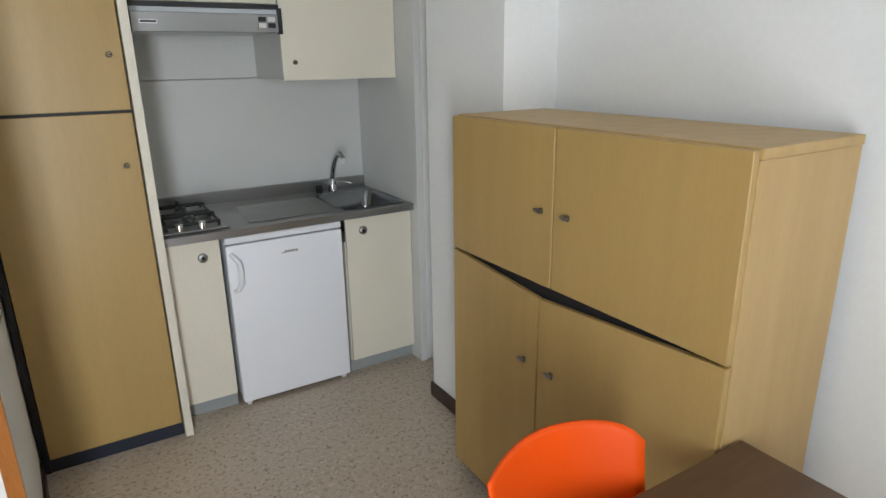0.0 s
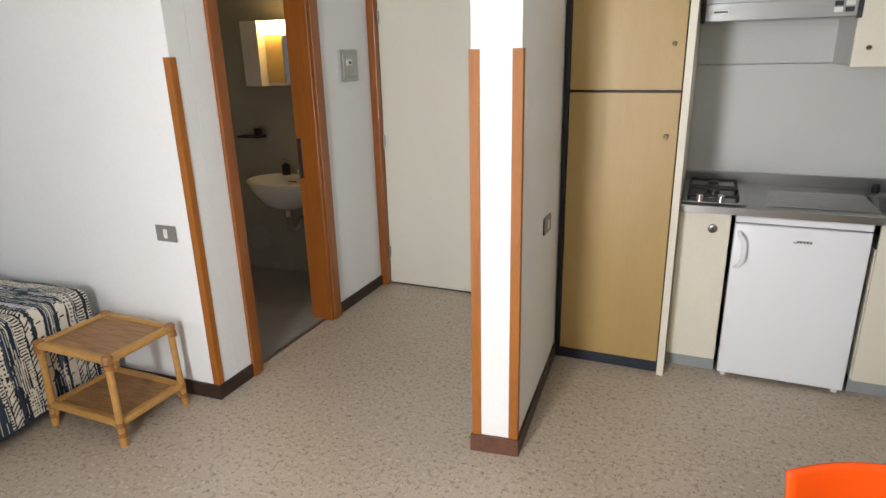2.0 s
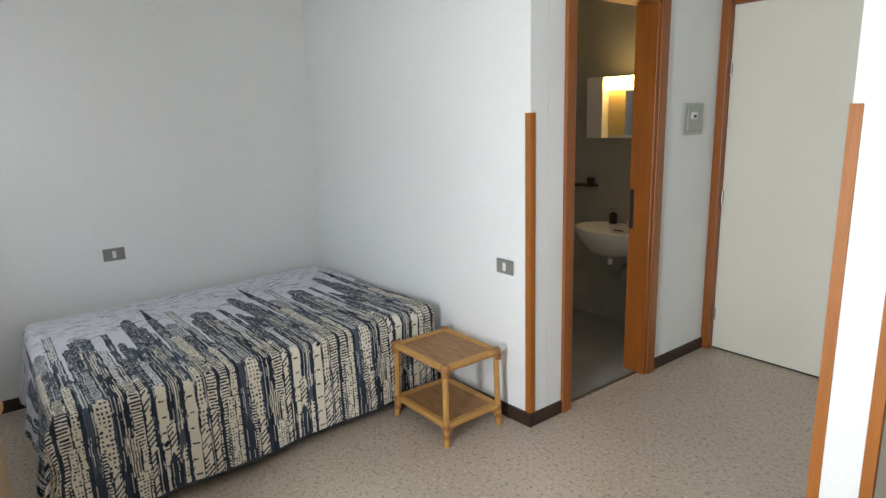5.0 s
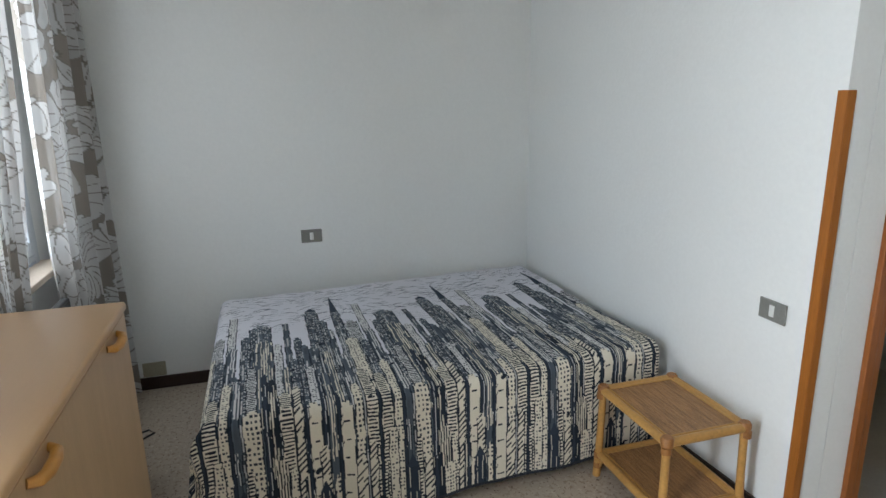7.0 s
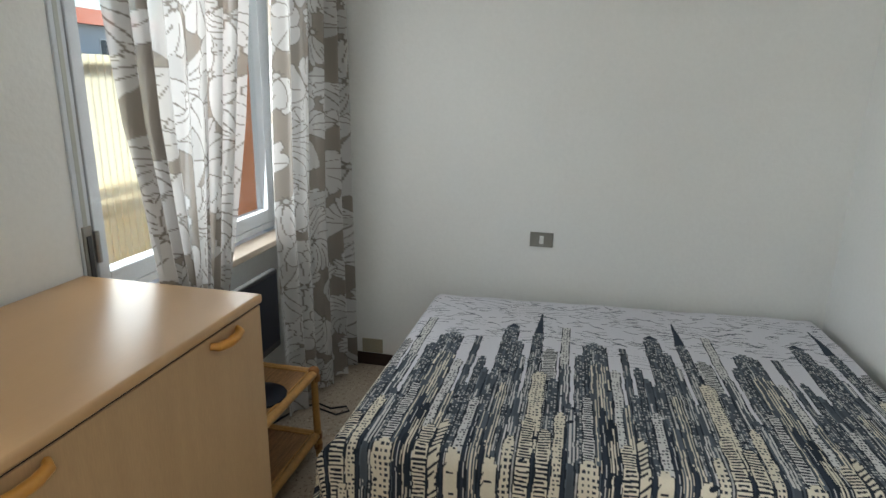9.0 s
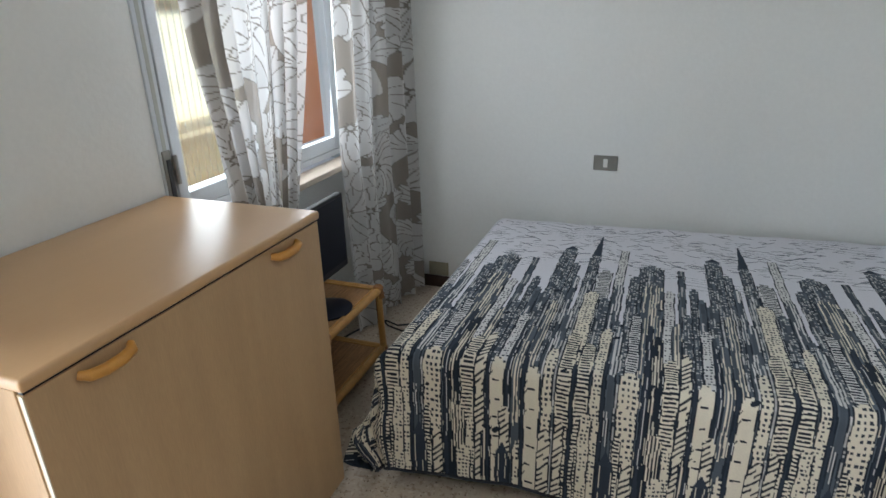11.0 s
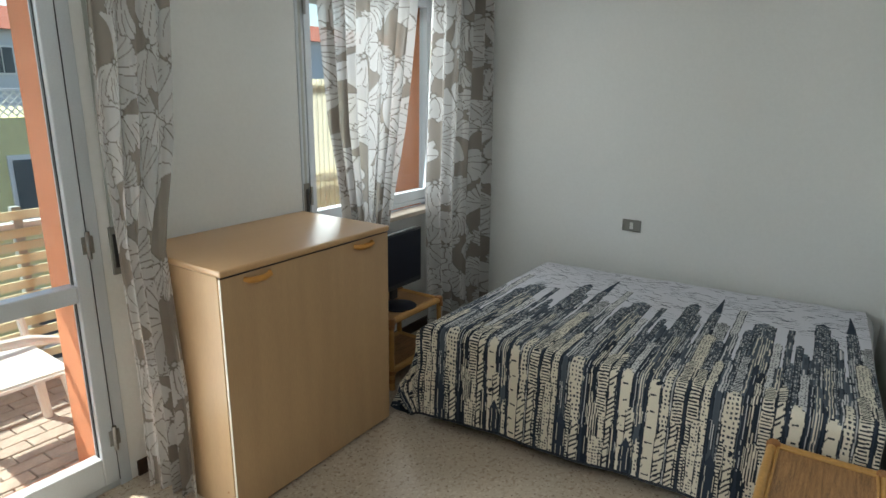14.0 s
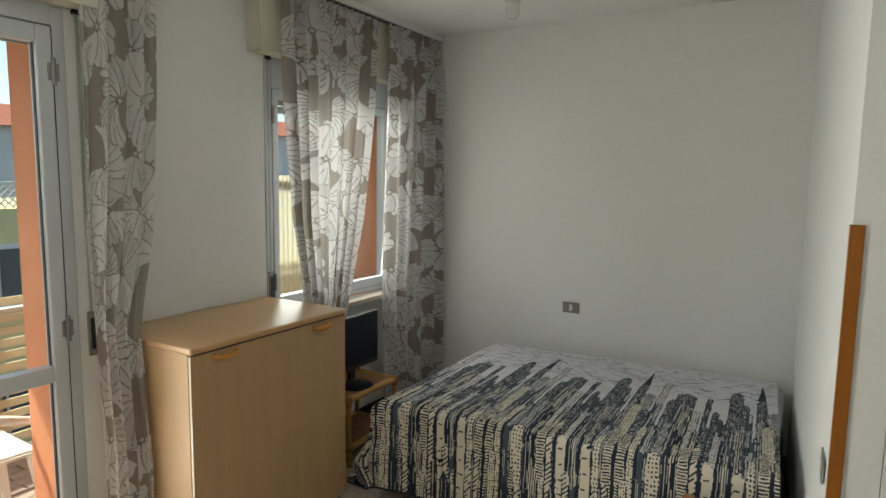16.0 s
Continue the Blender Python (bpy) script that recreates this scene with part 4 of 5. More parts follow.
# ---- television ----
t = thing("television", (-2.59, -0.87, 0.42), "small black flat television on the rattan table", "television")
part("screen_body", box(-2.83, -2.33, -0.895, -0.862, 0.50, 0.855, 0.008), DARKPL, t)
part("screen", box(-2.815, -2.345, -0.8625, -0.859, 0.535, 0.84), SCREEN, t, "dark glossy screen")
part("neck", box(-2.61, -2.55, -0.905, -0.88, 0.43, 0.52, 0.008), DARKPL, t)
part("foot", rod([(-2.52, -0.80, 0.4195), (-2.52, -0.80, 0.428), (-2.52, -0.80, 0.436)], [0.105, 0.105, 0.06], sides=28), SCREEN, t, smooth=True)

t = thing("power_cable", (-3.19, -0.85, 0), "black power cable lying loose on the floor", "cable")
cable = [(-2.86, -1.03, 0.005), (-3.02, -0.99, 0.005), (-3.14, -0.94, 0.005), (-3.20, -0.87, 0.005), (-3.17, -0.79, 0.005), (-3.21, -0.72, 0.005), (-3.17, -0.69, 0.005), (-3.12, -0.74, 0.005), (-3.15, -0.84, 0.006), (-3.24, -0.93, 0.006)]
part("lead", rod(cable, 0.005, sides=6), DARKPL, t, smooth=True)
part("plug", rod([(-3.23, -0.925, 0.016), (-3.255, -0.945, 0.016), (-3.285, -0.97, 0.016)], [0.009, 0.016, 0.016], sides=10), DARKPL, t, smooth=True)

# ---- dresser ----
def dresser():
    x0, x1, y0, y1, h = -2.040, -1.080, -1.085, -0.492, 1.048
    t = thing("dresser", ((x0 + x1) / 2, (y0 + y1) / 2, 0), "pale beech laminate drop-front cabinet with honey wooden pulls", "cabinet")
    part("side_panel", box(x0, x0 + 0.02, y0, y1 - 0.02, 0, h - 0.028, 0.002), BEECH, t)
    part("side_panel", box(x1 - 0.02, x1, y0, y1 - 0.02, 0, h - 0.028, 0.002), BEECH, t)
    part("back_panel", box(x0 + 0.02, x1 - 0.02, y0, y0 + 0.012, 0.02, h - 0.028), BEECH, t)
    part("front_panel", box(x0 + 0.001, x1 - 0.001, y1 - 0.018, y1, 0.012, h - 0.035, 0.002), BEECH, t)
    # a black bar paints the shade between front panel and top
    part("shadow_gap", box(x0 + 0.004, x1 - 0.004, y1 - 0.016, y1 - 0.004, h - 0.036, h - 0.027), BLACKGAP, t, "black strip painting the shade under the top")
    part("front_edge", box(x1 - 0.0012, x1 + 0.0006, y1 - 0.0105, y1 - 0.0015, 0.012, h - 0.036), PELMET, t, "pale edge band")
    part("top", box(x0 - 0.004, x1 + 0.004, y0, y1 + 0.008, h - 0.028, h, 0.009, seg=4), BEECH_T, t, "beech top with rounded front edge", smooth=True)
    for x in (x1 - 0.165, x0 + 0.185):
        pts = [(x - 0.062, y1, 0.992), (x - 0.05, y1 + 0.016, 0.988), (x - 0.02, y1 + 0.022, 0.985), (x + 0.02, y1 + 0.022, 0.985), (x + 0.05, y1 + 0.016, 0.988), (x + 0.062, y1, 0.992)]
        part("handle", rod(pts, [0.009, 0.012, 0.013, 0.013, 0.012, 0.009], sides=10), PULL, t, "curved honey wooden pull", smooth=True)
    part("cam_cap", rod([(x1 - 0.001, y1 - 0.06, 0.10), (x1 + 0.001, y1 - 0.06, 0.10)], 0.005), RATTAN_D, t)
    return t


dresser()

# ---- kitchen ----
def key_knob(parent, x, y, z, axis="y", r=0.011):
    d = Vector((0, -1, 0)) if axis == "y" else Vector((-1, 0, 0))
    p = Vector((x, y, z))
    k = part("knob", rod([p, p + d * 0.012, p + d * 0.016], [r, r, r * 0.8], sides=14), BRONZE, parent, "small bronze lock knob", smooth=True)
    q = p + d * 0.0162
    e = Vector((0.006, 0, 0)) if axis == "y" else Vector((0, 0.006, 0))
    part("key_slot", rod([q - e, q + e], 0.0018, sides=6), BLACKGAP, k)


def closet():
    x0, x1, y = -0.128, 0.384, 2.73
    t = thing("tall_cupboard", ((x0 + x1) / 2, 3.08, 0), "tall yellow beech laminate cupboard with navy plinth", "cupboard")
    part("carcass", box(x0, x1, y + 0.022, 3.44, 0.0, H - 0.01), BLACKGAP, t, "dark cupboard carcass")
    part("plinth", box(x0, x1, y + 0.010, y + 0.022, 0.0, 0.062, 0.001), NAVY, t, "navy plinth")
    for z0, z1, kz, kx in ((0.064, 1.424, 1.225, 0.333), (1.436, 2.60, 1.637, 0.335)):
        d = part("door", box(x0 + 0.004, x1 - 0.003, y, y + 0.02, z0, z1, 0.002), YBEECH, t)
        key_knob(d, kx, y, kz)
    part("filler", box(x0 - 0.026, x0, y + 0.006, y + 0.02, 0.0, H - 0.01), BLACKGAP, t, "black gap strip beside the cupboard")
    return t


closet()
t = thing("kitchen_side_panel", (0.403, 3.08, 0), "cream upright panel between cupboard and kitchenette", "panel")
part("panel", box(0.387, 0.420, 2.705, 3.45, 0, H - 0.01, 0.002), CREAM, t)
t = thing("kitchen_side_panel", (1.65, 3.1, 0), "grey white upright panel at the kitchenette's end", "panel")
part("panel", box(1.632, 1.668, 2.755, 3.45, 0, H - 0.01, 0.002), GREYLAM, t)
part("filler", box(1.674, XE - 0.014, 2.765, 2.785, 0, H - 0.01, 0.001), PLASTIC_W, t, "white filler strip against the wall")
t = thing("splashback", (1.02, 3.44, 0.93), "grey white laminate back panel above the steel worktop", "splashback")
part("panel", box(0.421, 1.631, 3.425, 3.45, 0.90, 1.525, 0.001), GREYLAM, t)
part("upper_panel", box(0.421, 1.631, 3.405, 3.45, 1.53, 2.60, 0.001), GREYLAM, t)


def base_unit(x0, x1, knob, label, top=0.855):
    t = thing("base_unit", ((x0 + x1) / 2, 3.1, 0), label, "kitchen cabinet", "kitchen base units")
    part("carcass", box(x0, x1, 2.85, 3.42, 0.075, top), CREAM, t)
    part("plinth", box(x0, x1, 2.868, 2.88, 0, 0.075), GREYPL, t, "grey plinth")
    d = part("door", box(x0 + 0.004, x1 - 0.003, 2.83, 2.849, 0.078, 0.852, 0.002), CREAM, t)
    p = Vector((knob[0], 2.83, knob[1]))
    k = part("knob", rod([p, p + Vector((0, -0.010, 0)), p + Vector((0, -0.013, 0))], [0.021, 0.021, 0.017], sides=20), DULLMETAL, d, "round brushed metal knob", smooth=True)
    part("knob_centre", rod([p + Vector((0, -0.0132, 0)), p + Vector((0, -0.016, 0))], 0.009, sides=14), IRON, k)
    return t


base_unit(0.421, 0.657, (0.577, 0.777), "narrow cream kitchen base cabinet under the hob")
base_unit(1.256, 1.631, (1.351, 0.785), "cream kitchen base cabinet under the sink", 0.73)


def fridge():
    x0, x1, y = 0.674, 1.231, 2.812
    t = thing("fridge", ((x0 + x1) / 2, 3.1, 0), "small white under-counter fridge", "fridge")
    part("body", box(x0 + 0.004, x1 - 0.004, y + 0.06, 3.38, 0.03, 0.842, 0.006), FRIDGE, t)
    part("top_strip", box(x0, x1, y + 0.004, y + 0.06, 0.820, 0.852, 0.006), FRIDGE, t)
    part("gasket", box(x0 + 0.01, x1 - 0.01, y + 0.045, y + 0.061, 0.03, 0.83), ALU_D, t)
    d = part("door", box(x0, x1, y, y + 0.046, 0.022, 0.814, 0.008, seg=3), FRIDGE, t, smooth=True)
    pts = [(x0 + 0.022, y, 0.775), (x0 + 0.026, y - 0.022, 0.765), (x0 + 0.045, y - 0.034, 0.74), (x0 + 0.05, y - 0.036, 0.70), (x0 + 0.048, y - 0.034, 0.64), (x0 + 0.03, y - 0.022, 0.607), (x0 + 0.022, y, 0.60)]
    part("handle", rod(pts, [0.010, 0.011, 0.012, 0.012, 0.012, 0.011, 0.010], sides=10), FRIDGE, d, "white bow handle", smooth=True)
    lb = bmesh.new()
    for k in range(5):
        box(0.940 + k * 0.013, 0.950 + k * 0.013, y - 0.0012, y, 0.742, 0.753, bm=lb)
    box(0.925, 0.940, y - 0.0012, y, 0.741, 0.745, bm=lb)
    part("badge", lb, DULLMETAL, d, "small grey badge")
    for x in (x0 + 0.03, x1 - 0.03):
        part("foot", rod([(x, y + 0.03, 0), (x, y + 0.03, 0.026)], 0.014, sides=12), PLASTIC_W, t)
    return t


fridge()


def worktop():
    """Steel worktop with a cut-out bowl, a ribbed drainer and an upstand."""
    z, x0, x1, y0, y1 = 0.892, 0.421, 1.631, 2.797, 3.405
    sx0, sx1, sy0, sy1 = 1.27, 1.605, 2.855, 3.27
    t = thing("worktop", ((x0 + x1) / 2, 3.1, 0.86), "brushed steel kitchen worktop with inset sink and ribbed drainer", "worktop")
    bm = bmesh.new()
    xs, ys = (x0, sx0, sx1, x1), (y0, sy0, sy1, y1)
    vt = {(i, j): bm.verts.new((xs[i], ys[j], z)) for i in range(4) for j in range(4)}
    faces = [bm.faces.new((vt[i, j], vt[i + 1, j], vt[i + 1, j + 1], vt[i, j + 1])) for i in range(3) for j in range(3) if (i, j) != (1, 1)]
    ext = bmesh.ops.extrude_face_region(bm, geom=faces)
    bmesh.ops.translate(bm, verts=[v for v in ext["geom"] if isinstance(v, bmesh.types.BMVert)], vec=(0, 0, -0.034))
    bmesh.ops.recalc_face_normals(bm, faces=bm.faces)
    part("sheet", bm, STEEL, t)
    part("upstand", box(x0, x1, y1, y1 + 0.02, z - 0.03, z + 0.062, 0.004), STEEL, t)
    bowl = bmesh.new()
    ring = []
    for inset, dz, rad in ((-0.012, 0.004, 0.05), (0.0, 0.002, 0.045), (0.012, -0.02, 0.045), (0.022, -0.135, 0.06), (0.05, -0.15, 0.05)):
        a, b, c, d = sx0 + inset, sx1 - inset, sy0 + inset, sy1 - inset
        pts = []
        for cx, cy, s in ((b - rad, d - rad, 0), (a + rad, d - rad, 90), (a + rad, c + rad, 180), (b - rad, c + rad, 270)):
            for k in range(6):
                an = radians(s + 18 * k)
                pts.append(bowl.verts.new((cx + rad * math.cos(an), cy + rad * math.sin(an), z + dz)))
        ring.append(pts)
    for a, b in zip(ring, ring[1:]):
        for k in range(len(a)):
            bowl.faces.new((a[k], a[(k + 1) % len(a)], b[(k + 1) % len(a)], b[k]))
    bowl.faces.new(ring[-1])
    part("bowl", bowl, BOWL_STEEL, t, "inset steel sink bowl", smooth=True)
    part("drain", rod([(1.435, 3.055, z - 0.149), (1.435, 3.055, z - 0.146)], 0.035, sides=20), CHROME, t)
    for k in range(9):
        y = 2.885 + k * 0.042
        part("rib", rod([(0.80 + 0.004 * k, y, z + 0.0005), (0.83 + 0.004 * k, y, z + 0.0045), (1.23, y, z + 0.0045), (1.255, y, z + 0.0005)], 0.006, sides=8), STEEL, t, smooth=True)
    return t


worktop()


def tap():
    x, y, z = 1.402, 3.34, 0.892
    t = thing("tap", (x, y, z), "chrome swan neck mixer tap with lever", "tap")
    part("base", rod([(x, y, z), (x, y, z + 0.03), (x, y, z + 0.065), (x, y, z + 0.075)], [0.028, 0.025, 0.022, 0.016], sides=18), CHROME, t, smooth=True)
    pts = [(x, y, z + 0.06)] + [(x + 0.03 * k / 9 + 0.0, y - 0.11 * (1 - math.cos(k / 9 * 2.6)) / 1.86, z + 0.07 + 0.155 * math.sin(min(1.57, k / 9 * 2.0)) - max(0, k - 7) * 0.012) for k in range(10)]
    part("spout", rod(pts, [0.015] * 9 + [0.013, 0.014], sides=12), CHROME, t, smooth=True)
    part("aerator", rod([(x + 0.031, y - 0.112, z + 0.20), (x + 0.031, y - 0.112, z + 0.172)], 0.014, sides=14), PLASTIC_W, t)
    part("lever", rod([(x + 0.015, y - 0.02, z + 0.05), (x + 0.05, y - 0.05, z + 0.058), (x + 0.085, y - 0.075, z + 0.05)], [0.010, 0.008, 0.006], sides=8), CHROME, t, smooth=True)
    u = thing("sink_plug", (1.33, 3.35, z), "black rubber sink plug by the tap", "plug")
    part("plug", rod([(1.325, 3.35, z), (1.325, 3.35, z + 0.035), (1.325, 3.35, z + 0.045)], [0.018, 0.02, 0.012], sides=14), DARKPL, u, smooth=True)


tap()


def hob():
    z = 0.894
    t = thing("gas_hob", (0.57, 3.1, z), "two burner steel gas hob with black pan supports", "hob")
    part("plate", box(0.428, 0.715, 2.845, 3.345, z, z + 0.008, 0.004), STEEL, t)
    for cy, r in ((2.99, 0.045), (3.22, 0.036)):
        b = part("burner", rod([(0.565, cy, z + 0.008), (0.565, cy, z + 0.022), (0.565, cy, z + 0.026)], [r, r * 0.95, r * 0.6], sides=20), DULLMETAL, t, smooth=True)
        part("burner_cap", rod([(0.565, cy, z + 0.026), (0.565, cy, z + 0.034)], [r * 0.7, r * 0.66], sides=20), IRON, b, smooth=True)
    for y0, y1 in ((2.885, 3.09), (3.115, 3.32)):
        g = bmesh.new()
        ym = (y0 + y1) / 2
        for x in (0.455, 0.675):
            rod([(x, y0, z + 0.03), (x, y1, z + 0.03)], 0.0072, g, 6)
        for y in (y0, y1):
            rod([(0.455, y, z + 0.03), (0.675, y, z + 0.03)], 0.0072, g, 6)
            for x in (0.455, 0.675):
                rod([(x, y, z + 0.006), (x, y, z + 0.03)], 0.0072, g, 6)
        for a, b in (((0.455, ym), (0.545, ym)), ((0.675, ym), (0.585, ym)), ((0.565, y0), (0.565, ym - 0.03)), ((0.565, y1), (0.565, ym + 0.03))):
            rod([(*a, z + 0.03), (*a, z + 0.046), (*b, z + 0.046)], 0.0075, g, 6)
        part("pan_support", g, IRON, t, "black iron pan support")
    for x in (0.506, 0.60):
        part("control_knob", rod([(x, 2.872, z + 0.006), (x, 2.872, z + 0.034), (x, 2.872, z + 0.038)], [0.020, 0.018, 0.014], sides=16), CHROME, t, "silver control knob", smooth=True)
    return t


hob()


def wall_units():
    t = thing("wall_cabinet", (1.34, 3.17, 1.52), "cream wall cabinet with a small lock knob", "kitchen cabinet", "kitchen wall units")
    part("carcass", box(1.052, 1.631, 2.960, 3.404, 1.525, 2.60), GREYLAM, t)
    d = part("door", box(1.050, 1.628, 2.940, 2.959, 1.520, 2.60, 0.002), CREAM, t)
    key_knob(d, 1.108, 2.94, 1.60, r=0.010)
    t = thing("wall_cabinet", (0.735, 3.17, 1.85), "cream wall cabinet above the cooker hood", "kitchen cabinet", "kitchen wall units")
    part("carcass", box(0.421, 1.050, 2.970, 3.404, 1.855, 2.60), GREYLAM, t)
    part("door", box(0.424, 1.047, 2.950, 2.969, 1.850, 2.60, 0.002), CREAM, t)
    t = thing("cooker_hood", (0.74, 3.17, 1.72), "slim steel cooker hood with black ends and switches", "cooker hood")
    part("body", box(0.445, 1.045, 2.945, 3.40, 1.735, 1.848, 0.003), ALU, t)
    part("front", box(0.446, 1.044, 2.932, 2.946, 1.728, 1.806, 0.003), STEEL, t, "brushed steel front panel")
    part("top_strip", box(0.430, 1.050, 2.930, 2.952, 1.826, 1.846, 0.003), IRON, t, "black strip")
    part("end_cap", box(0.428, 0.446, 2.928, 2.965, 1.722, 1.832, 0.003), IRON, t, "black end cap")
    part("end_cap", box(1.044, 1.062, 2.928, 2.965, 1.722, 1.832, 0.003), IRON, t, "black end cap")
    part("badge", box(0.475, 0.545, 2.930, 2.933, 1.760, 1.776, 0.001), PLASTIC_W, t, "pale badge")
    part("badge_bar", box(0.480, 0.540, 2.929, 2.931, 1.764, 1.772), NAVY, t)
    for k in range(2):
        for j in range(2):
            part("switch", box(0.955 + k * 0.042, 0.988 + k * 0.042, 2.927, 2.934, 1.748 + j * 0.026, 1.768 + j * 0.026, 0.002), PLASTIC_W if (k + j) % 2 == 0 else IRON, t)


wall_units()


# ---- low cabinet ----
def low_cabinet():
    x0, x1, y0, y1, h = 1.282, 1.695, 0.765, 1.862, 1.420
    t = thing("storage_cabinet", ((x0 + x1) / 2, (y0 + y1) / 2, 0), "yellow beech four door storage cabinet with sagging doors", "cabinet")
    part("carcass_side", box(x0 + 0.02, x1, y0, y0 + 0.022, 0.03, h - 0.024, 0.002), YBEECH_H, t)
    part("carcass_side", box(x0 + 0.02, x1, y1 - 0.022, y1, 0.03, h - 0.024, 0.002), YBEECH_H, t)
    # solid black block: the hollow's shade as colour, seen through the door gaps
    part("carcass_inside", box(x0 + 0.024, x1 - 0.01, y0 + 0.022, y1 - 0.022, 0.04, h - 0.024), BLACKGAP, t, "black fill painting the shaded inside behind the gaps")
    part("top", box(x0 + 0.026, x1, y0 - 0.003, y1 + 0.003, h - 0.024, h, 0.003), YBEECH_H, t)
    part("plinth", box(x0 + 0.05, x1 - 0.02, y0 + 0.02, y1 - 0.02, 0.0, 0.04), BLACKGAP, t)

    def door(ya, yb, za0, zb0, za1, zb1, knob):
        """A door from ya to yb whose lower edge runs from za0 to zb0 and upper edge from za1 to zb1."""
        bm = bmesh.new()
        c = [(ya, za0), (yb, zb0), (yb, zb1), (ya, za1)]
        f = [bm.verts.new((x0, y, z)) for y, z in c]
        b = [bm.verts.new((x0 + 0.019, y, z)) for y, z in c]
        bm.faces.new(f)
        bm.faces.new(b[::-1])
        for k in range(4):
            bm.faces.new((f[k], b[k], b[(k + 1) % 4], f[(k + 1) % 4]))
        bmesh.ops.recalc_face_normals(bm, faces=bm.faces)
        bmesh.ops.bevel(bm, geom=list(bm.edges), offset=0.0018, segments=1, affect="EDGES")
        d = part("door", bm, YBEECH, t)
        p = Vector((x0, *knob))
        k = part("knob", rod([p, p + Vector((-0.012, 0, 0))], 0.009, sides=14), DULLMETAL, d, "oval metal lock knob", smooth=True)
        part("key", rod([p + Vector((-0.012, -0.016, 0)), p + Vector((-0.015, 0, 0)), p + Vector((-0.012, 0.016, 0))], 0.006, sides=8), DULLMETAL, k)

    ym = 1.337
    door(y1 - 0.002, ym + 0.003, 0.952, 0.952, h - 0.004, h - 0.004, (1.386, 1.178))
    door(ym - 0.003, y0 + 0.002, 0.952, 0.952, h - 0.004, h - 0.004, (1.277, 1.178))
    ys = 1.385
    door(y1 - 0.002, ys + 0.003, 0.07, 0.045, 0.946, 0.905, (1.446, 0.681))
    door(ys - 0.003, y0 + 0.002, 0.045, 0.07, 0.905, 0.946, (1.318, 0.680))
    return t


low_cabinet()

# ---- table and chair ----
t = thing("dining_table", (0.98, 0.33, 0), "dark brown rectangular dining table beside the orange chair", "table")
part("tabletop", box(0.60, 1.36, -0.10, 0.755, 0.722, 0.75, 0.003), TABLE, t)
ap = bmesh.new()
box(0.64, 1.32, -0.06, -0.04, 0.63, 0.722, bm=ap)
box(0.64, 1.32, 0.695, 0.715, 0.63, 0.722, bm=ap)
box(0.64, 0.66, -0.04, 0.695, 0.63, 0.722, bm=ap)
box(1.30, 1.32, -0.04, 0.695, 0.63, 0.722, bm=ap)
part("apron", ap, TABLE, t)
for x in (0.655, 1.305):
    for y in (-0.045, 0.70):
        part("leg", box(x - 0.024, x + 0.024, y - 0.024, y + 0.024, 0, 0.722, 0.003), TABLE, t)


def shell_chair(place, yaw):
    """A moulded shell chair; its front faces -y before the turn."""
    t = thing("dining_chair", place, "bright orange moulded plastic shell chair tucked at the table", "chair")
    rows, cols = 26, 22
    path = [(-0.22, 0.435), (-0.20, 0.445), (-0.10, 0.437), (0.02, 0.428), (0.12, 0.434), (0.165, 0.462), (0.19, 0.52), (0.212, 0.62), (0.232, 0.74), (0.244, 0.82), (0.250, 0.862)]
    s = np.linspace(0, 1, len(path))
    q = np.linspace(0, 1, rows)
    py, pz = np.interp(q, s, [p[0] for p in path]), np.interp(q, s, [p[1] for p in path])
    half = np.interp(q, [0, 0.1, 0.4, 0.55, 0.8, 0.93, 1.0], [0.19, 0.20, 0.19, 0.182, 0.182, 0.187, 0.190])
    e = np.linspace(-1, 1, cols)
    back = np.clip((q - 0.42) / 0.2, 0, 1)[:, None]
    X = half[:, None] * e[None]
    Y = py[:, None] - back * 0.085 * (e[None] ** 2) + 0 * X
    Z = pz[:, None] + (1 - back) * 0.035 * (e[None] ** 4) - np.clip((q - 0.7) / 0.3, 0, 1)[:, None] * (0.012 * (e[None] < 0) * np.abs(e[None]) ** 1.5 + 0.040 * (e[None] > 0) * np.abs(e[None]) ** 7)
    turn = Matrix.Rotation(yaw, 3, "Z")
    P = np.stack([X, Y, Z], -1) @ np.array(turn).T + np.array(place)
    sh = grid_mesh("shell", P, ORANGE, parent=t)
    so = sh.modifiers.new("thickness", "SOLIDIFY")
    so.thickness = 0.006
    for sx in (-1, 1):
        for a, b in (((sx * 0.14, -0.13), (sx * 0.20, -0.20)), ((sx * 0.14, 0.09), (sx * 0.20, 0.20))):
            pa, pb = turn @ Vector((*a, 0.43)) + Vector(place), turn @ Vector((*b, 0.0)) + Vector(place)
            part("leg", rod([pa, pb], 0.011, sides=10), CHROME, t, smooth=True)
    return t


shell_chair((0.882, 0.655, 0.0), radians(-5))

# ---- ceiling lamp and bathroom things ----
t = thing("ceiling_lamp", (-3.08, -0.03, 2.75), "small clear glass shade under the ceiling", "lamp")
part("rose", rod([(-3.08, -0.03, H), (-3.08, -0.03, H - 0.02)], [0.05, 0.045], sides=24), PLASTIC_W, t, smooth=True)
part("shade", rod([(-3.08, -0.03, H - 0.02), (-3.08, -0.03, H - 0.06), (-3.08, -0.03, H - 0.095), (-3.08, -0.03, H - 0.11), (-3.08, -0.03, H - 0.115)], [0.035, 0.042, 0.04, 0.026, 0.006], sides=24), CERAMIC, t, "rounded pale glass shade", smooth=True)


